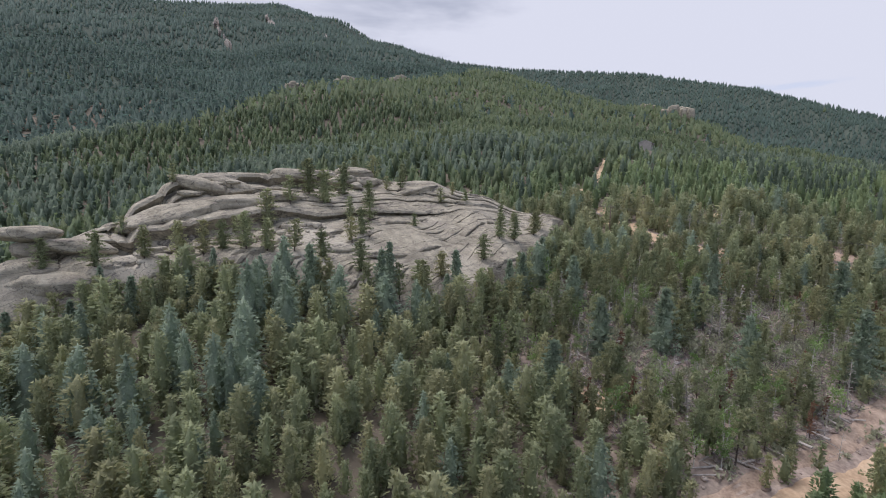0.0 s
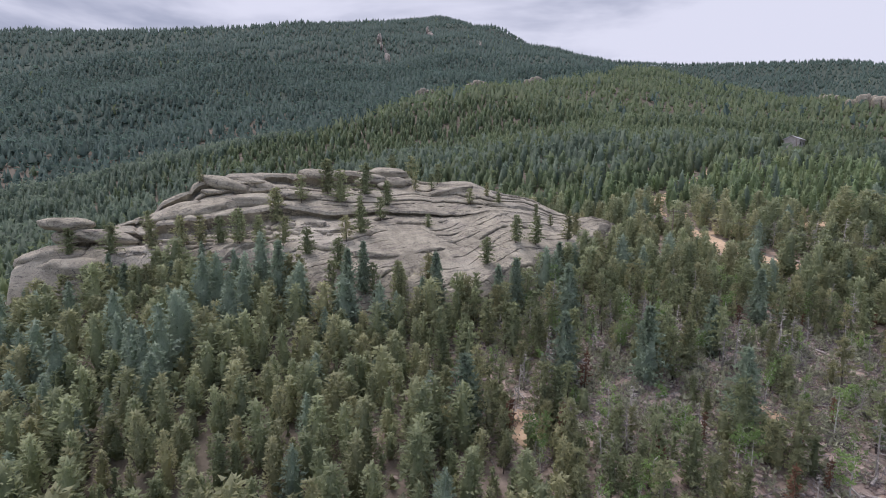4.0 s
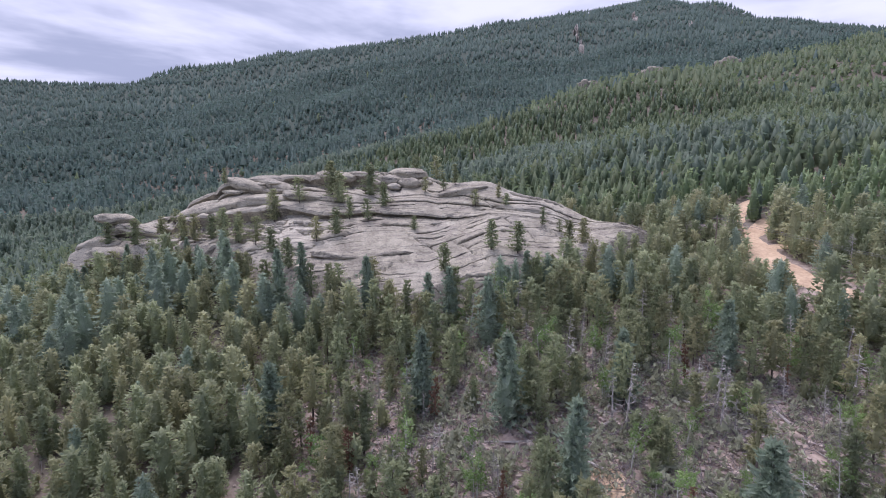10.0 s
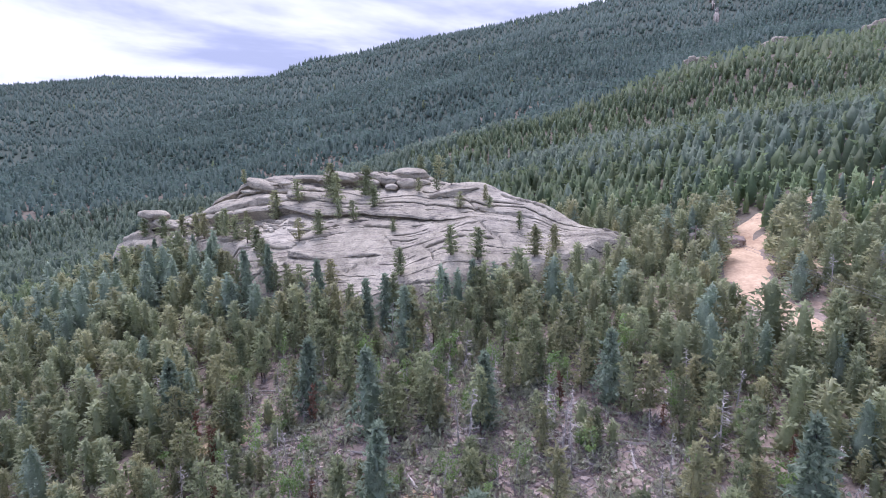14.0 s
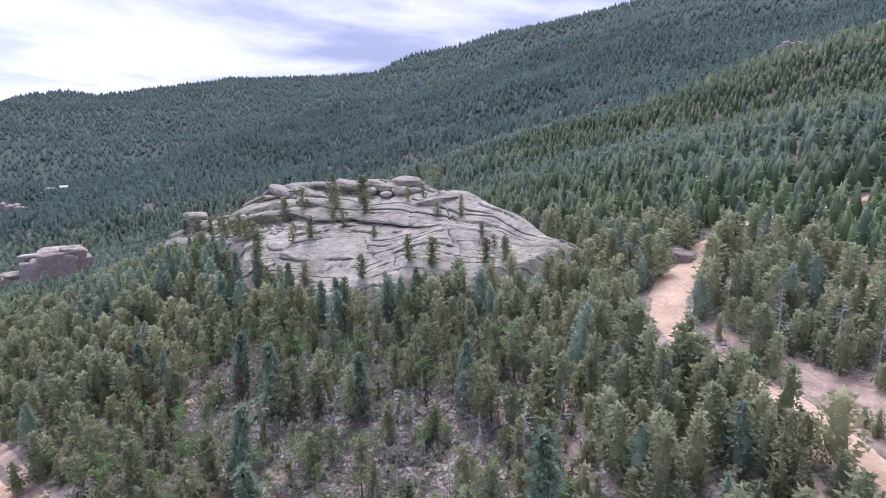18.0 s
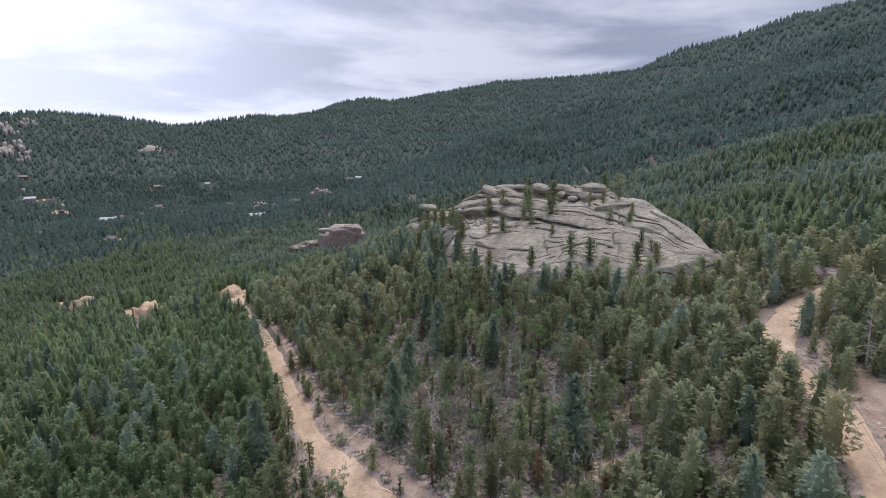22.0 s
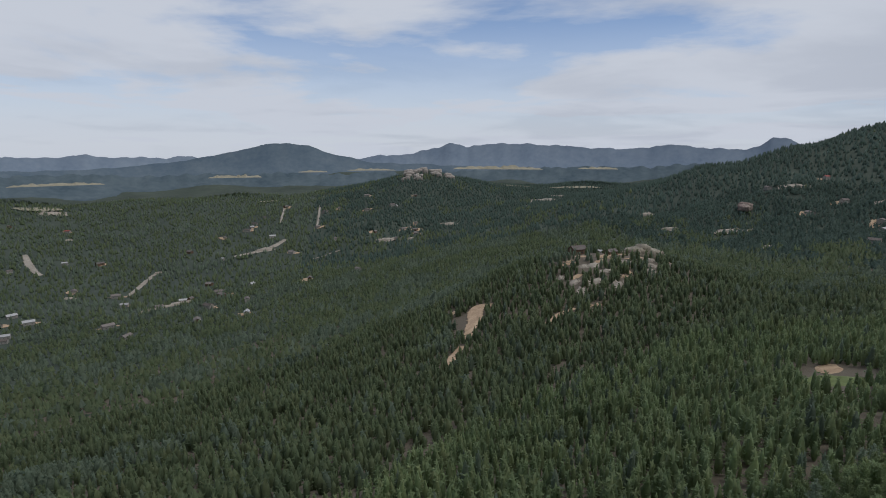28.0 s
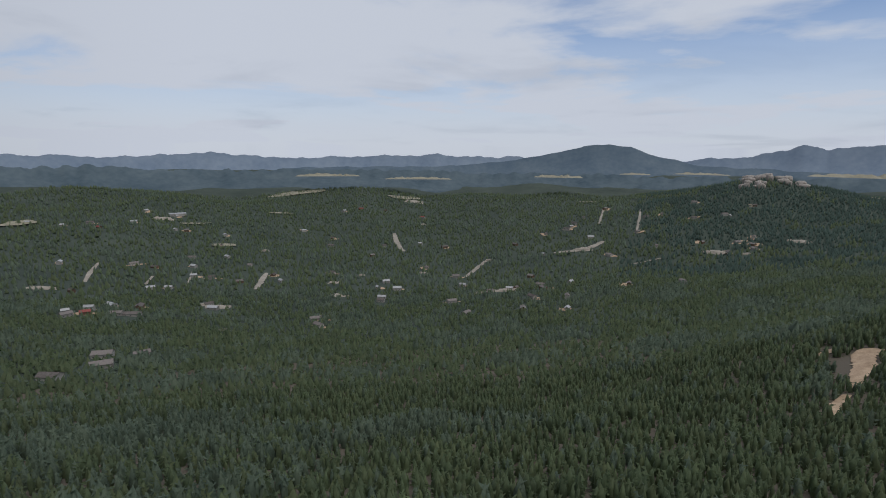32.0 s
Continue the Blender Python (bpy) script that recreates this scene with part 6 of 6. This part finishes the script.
# ---------------------------------------------------------------- trees on the rock, deadfall, stones
rock_trees = [(-26, 2.5, 1.0, 0), (-20, 0, 0.8, 1), (-10, -3, 1.0, 2), (-13, -6, 1.05, 0), (-3, -8, 1.0, 2), (-6, 3, 0.7, 3), (2, -2.5, 0.75, 2), (-1, 4, 0.7, 1), (11, 6, 0.42, 2), (12, -11, 0.5, 1), (17, -12, 0.55, 1), (20, -16, 0.7, 3), (26, -4, 0.55, 1), (32, -7, 0.5, 3), (34, -3, 0.5, 0), (43, 3, 0.55, 3), (47, 4, 0.4, 1), (-7, 12, 0.75, 2), (-11, 15, 0.7, 1), (30, 18, 0.8, 0), (36, 17, 0.85, 0), (-34, 5, 0.5, 3), (-44, -8, 0.55, 3), (-55, -1, 0.5, 1), (8, -24, 0.8, 2), (14, -24, 0.9, 1), (48, 12, 0.8, 0), (52, 9, 0.7, 2), (-30, 15, 0.8, 0), (-38, 12, 0.7, 2), (-46, 11, 0.8, 2), (-52, 10, 0.75, 0), (-25, 17, 0.8, 1), (-34, 14, 0.9, 0), (-42, 13, 0.85, 3), (-20, 20, 0.7, 2), (-14, 26, 0.8, 0), (-2, 29, 0.7, 1), (5, 28, 0.7, 2), (20, 24, 0.75, 0), (-60, 9, 0.8, 2), (-68, 8, 0.7, 0)]
for k, (s0, w0, sc, kind) in enumerate(rock_trees):
    x, y, z = on_dome(s0, w0, -0.25)
    ob = copy_thing(pines[(0, 5, 2, 3)[kind]], Matrix.Translation((x, y, z)) @ Matrix.Rotation(k * 2.1, 4, "Z"))
    ob.scale = (sc * 1.2, sc * 1.2, sc * 0.92)
    tagged(ob, "small pine rooted in a crack of the granite dome", "pine tree", "pines on the granite dome")


g4 = np.random.RandomState(44)
for k in range(34):
    s0 = -62 + 106 * (k + g4.uniform(0.1, 0.9)) / 34
    w0 = float(np.interp(s0, S_KEYS, FOOT_W)) + g4.uniform(3.0, 10.0)
    x, y = dome_place(s0, w0)
    z = max(ground_z(x, y), on_dome(s0, w0)[2]) - 0.3
    tall = g4.uniform(0.6, 1.05) * (0.6 if s0 < -36 else 1.0)
    ob = copy_thing((spruces[0] if k % 3 == 0 else spruces[1]) if k % 5 < 2 else pines[(0, 2, 5)[k % 3]], Matrix.Translation((x, y, z)) @ Matrix.Rotation(k * 1.9, 4, "Z"))
    ob.scale = (tall * 0.8, tall * 0.8, tall) if k % 5 < 2 else (tall, tall, tall * 1.25)
    tagged(ob, "tall dark conifer at the foot of the granite dome", "conifer tree", "conifers along the foot of the dome")


for k in range(24):
    s0 = -92 + 54 * (k + g4.uniform(0.1, 0.9)) / 24
    w0 = float(np.interp(s0, S_KEYS, FOOT_W)) + g4.uniform(4.0, 14.0)
    x, y = dome_place(s0, w0)
    tall = g4.uniform(0.75, 1.02)
    ob = copy_thing(spruces[k % 2] if k % 4 == 0 else pines[(0, 2, 5)[k % 3]], Matrix.Translation((x, y, ground_z(x, y) - 0.3)) @ Matrix.Rotation(k * 1.9, 4, "Z"))
    ob.scale = (tall * 0.7, tall * 0.7, tall * 0.72) if k % 4 == 0 else (tall * 1.1, tall * 1.1, tall)
    tagged(ob, "dense conifer before the low end of the granite dome", "conifer tree", "conifers along the foot of the dome")


def log_mesh(seed, l):
    g = np.random.RandomState(seed)
    parts = [stem([np.array([-l / 2, 0, 0.12]), np.array([0, g.uniform(-0.15, 0.15), 0.16]), np.array([l / 2, 0, 0.2])], [0.20, 0.16, 0.08], 6)]
    for k in range(7):
        u = g.uniform(-0.3, 0.5) * l
        d = np.array([g.uniform(-0.2, 0.6), g.uniform(-1, 1), g.uniform(0.1, 0.8)])
        p = np.array([u, 0, 0.16])
        parts.append(stem([p, p + d * g.uniform(0.4, 1.0)], [0.035, 0.012], 3))
    return merged(parts)


g6 = np.random.RandomState(5)
logs = [fast_mesh("fallen_log", *log_mesh(k, 6.5), [GREYWOOD]) for k in range(4)]
count = 0
while count < 280:
    x, y = g6.normal(60, 32), g6.normal(110, 20)
    if count % 4 == 3:
        x, y = g6.uniform(30, 150), 0
        y = 62 + (x - 31) * 0.52 + g6.uniform(5, 9)
    s0, w0 = dome_local(x, y)
    if (abs(s0) < 80 and -44 < w0 < 30) or float(road_gap(np.array([x]), np.array([y]))[0]) < 0.8:
        continue
    ob = new("fallen_log", logs[count % 4])
    sc = g6.uniform(0.45, 1.15)
    ob.matrix_world = Matrix.Translation((x, y, ground_z(x, y) + 0.05)) @ Euler((0, g6.uniform(-0.12, 0.12), g6.uniform(0, 6.28))).to_matrix().to_4x4() @ Matrix.Diagonal((sc, sc, sc, 1))
    tagged(ob, "grey fallen log lying on the gravel slope", "fallen log", "deadfall of the open slope")
    count += 1
stones = []
for k in range(4):
    ob = boulder("stone", (0, 0, 0), (0.6, 0.45, 0.32), 0, k + 70, PINKROCK, "angular granite stone on the gravel slope", "stone", 2)
    ob["group"] = "stones of the open slope"
    stones.append(ob)
for k in range(220):
    x, y = g6.normal(66, 34), g6.normal(114, 22)
    if k % 3 == 0:
        x = g6.uniform(20, 140)
        y = 58 + (x - 31) * 0.52 + g6.uniform(-5, 8)
    while float(road_gap(np.array([x]), np.array([y]))[0]) < 0.7:
        x, y = x + 1.1, y + 2.3
    m = Matrix.Translation((x, y, ground_z(x, y) + 0.05)) @ Matrix.Rotation(g6.uniform(0, 6.28), 4, "Z")
    ob = stones[k] if k < 4 else copy_thing(stones[k % 4], m)
    sc = g6.uniform(0.4, 1.5) * (1.6 if k % 9 == 0 else 1)
    ob.matrix_basis = m @ Matrix.Diagonal((sc, sc, sc, 1))


# ---------------------------------------------------------------- rubble, brush and low shrubs of the open slope
def slope_places(count, seed, wide=1.0, cx=62, cy=110):
    g = np.random.RandomState(seed)
    x, y = g.normal(cx, 32 * wide, count * 3), g.normal(cy, 19 * wide, count * 3)
    s, w = dome_local(x, y)
    keep = ~((np.abs(s) < 82) & (w > -44) & (w < 33)) & (road_gap(x, y) > 0.6)
    keep &= g.rand(count * 3) < 0.35 + 0.65 * (wobble(x, y, 9, 501) > -0.2)
    return x[keep][:count], y[keep][:count], g


def litter(name, kinds, count, seed, lo, hi, mat, label, category, wide=1.0, cx=62, cy=110):
    x, y, g = slope_places(count, seed, wide, cx, cy)
    z = land(x, y)
    V, F, at = [], [], 0
    for k, (v, f) in enumerate(kinds):
        idx = np.arange(len(x)) % len(kinds) == k
        n = int(idx.sum())
        sc, a = g.uniform(lo, hi, n) ** 1.5, g.uniform(0, 6.283, n)
        ca, sa = (np.cos(a) * sc)[:, None], (np.sin(a) * sc)[:, None]
        V.append(np.stack([v[:, 0] * ca - v[:, 1] * sa + x[idx][:, None], v[:, 0] * sa + v[:, 1] * ca + y[idx][:, None], v[:, 2] * sc[:, None] + z[idx][:, None]], -1).reshape(-1, 3))
        F.append((f[None] + (np.arange(n) * len(v))[:, None, None] + at).reshape(-1, 3))
        at += n * len(v)
    tagged(new(name, fast_mesh(name, np.concatenate(V), np.concatenate(F), [mat], np.zeros(at))), label, category, kind="stuff")


def shard(seed):
    g = np.random.RandomState(seed)
    top = [(math.cos(a) * g.uniform(0.6, 1), math.sin(a) * g.uniform(0.6, 1), g.uniform(0.25, 0.55)) for a in np.arange(5) * 1.257 + g.uniform(-0.3, 0.3, 5)]
    low = [(p[0] * 1.2, p[1] * 1.2, -0.3) for p in top]
    f = [(0, 1, 2), (0, 2, 3), (0, 3, 4)] + [t for j in range(5) for t in ((j, 5 + j, 5 + (j + 1) % 5), (j, 5 + (j + 1) % 5, (j + 1) % 5))]
    return np.array(top + low) * 0.5, np.array(f)[:, ::-1]


def twigs(seed, count, spread_r, height):
    g = np.random.RandomState(seed)
    out = []
    for k in range(count):
        p = np.array([*g.normal(0, spread_r * 0.35, 2), 0.0])
        d = np.array([*g.normal(0, 0.6, 2), g.uniform(0.2, 1.0)]) * height
        out.append(stem([p, p + d + g.normal(0, 0.12, 3) * height], [0.035, 0.012], 3))
    return merged(out)


def shrub(seed, tufts):
    g = np.random.RandomState(seed)
    p = g.normal(0, 0.42, (tufts, 3)) * (1, 1, 0.6) + (0, 0, 0.45)
    return tri_soup(p, g.normal(0, 0.22, (tufts, 3)), g.normal(0, 0.09, (tufts, 3)), g)


RUBBLE = material("granite_rubble", (0.27, 0.215, 0.180), (0.64, 0.54, 0.46), 2.0, 0.95, fine=9, varied=0.5)
SAGE = material("shrub_leaves", (0.125, 0.132, 0.085), (0.255, 0.258, 0.180), 0.8, 0.9, varied=0.4, through_light=0.6)
BRUSH = material("dead_brush_twigs", (0.17, 0.146, 0.143), (0.36, 0.322, 0.315), 1.2, 0.95, varied=0.4)
litter("rubble", [shard(k) for k in range(6)], 7500, 91, 0.42, 1.35, RUBBLE, "pinkish granite rubble strewn over the open slope", "rubble")
litter("dead_brush", [twigs(20 + k, 15, 1.2, 1.5) for k in range(4)], 1300, 92, 0.6, 1.4, BRUSH, "tangled purplish grey dead brush between the trees", "brush")
litter("shrubs", [shrub(30 + k, 26) for k in range(4)], 2600, 93, 0.6, 1.6, SAGE, "low grey-green shrubs on the gravel", "shrubs", 1.15)
litter("rubble", [shard(k + 40) for k in range(6)], 900, 94, 0.35, 1.1, RUBBLE, "pinkish stones on the gravel beside the dirt road", "rubble", 0.45, 104, 169)
litter("dead_brush", [twigs(50 + k, 15, 1.2, 1.5) for k in range(4)], 90, 95, 0.6, 1.3, BRUSH, "tangled grey dead brush beside the dirt road", "brush", 0.45, 102, 172)
litter("shrubs", [shrub(60 + k, 26) for k in range(4)], 160, 96, 0.6, 1.5, SAGE, "low grey-green shrubs beside the dirt road", "shrubs", 0.5, 103, 169)
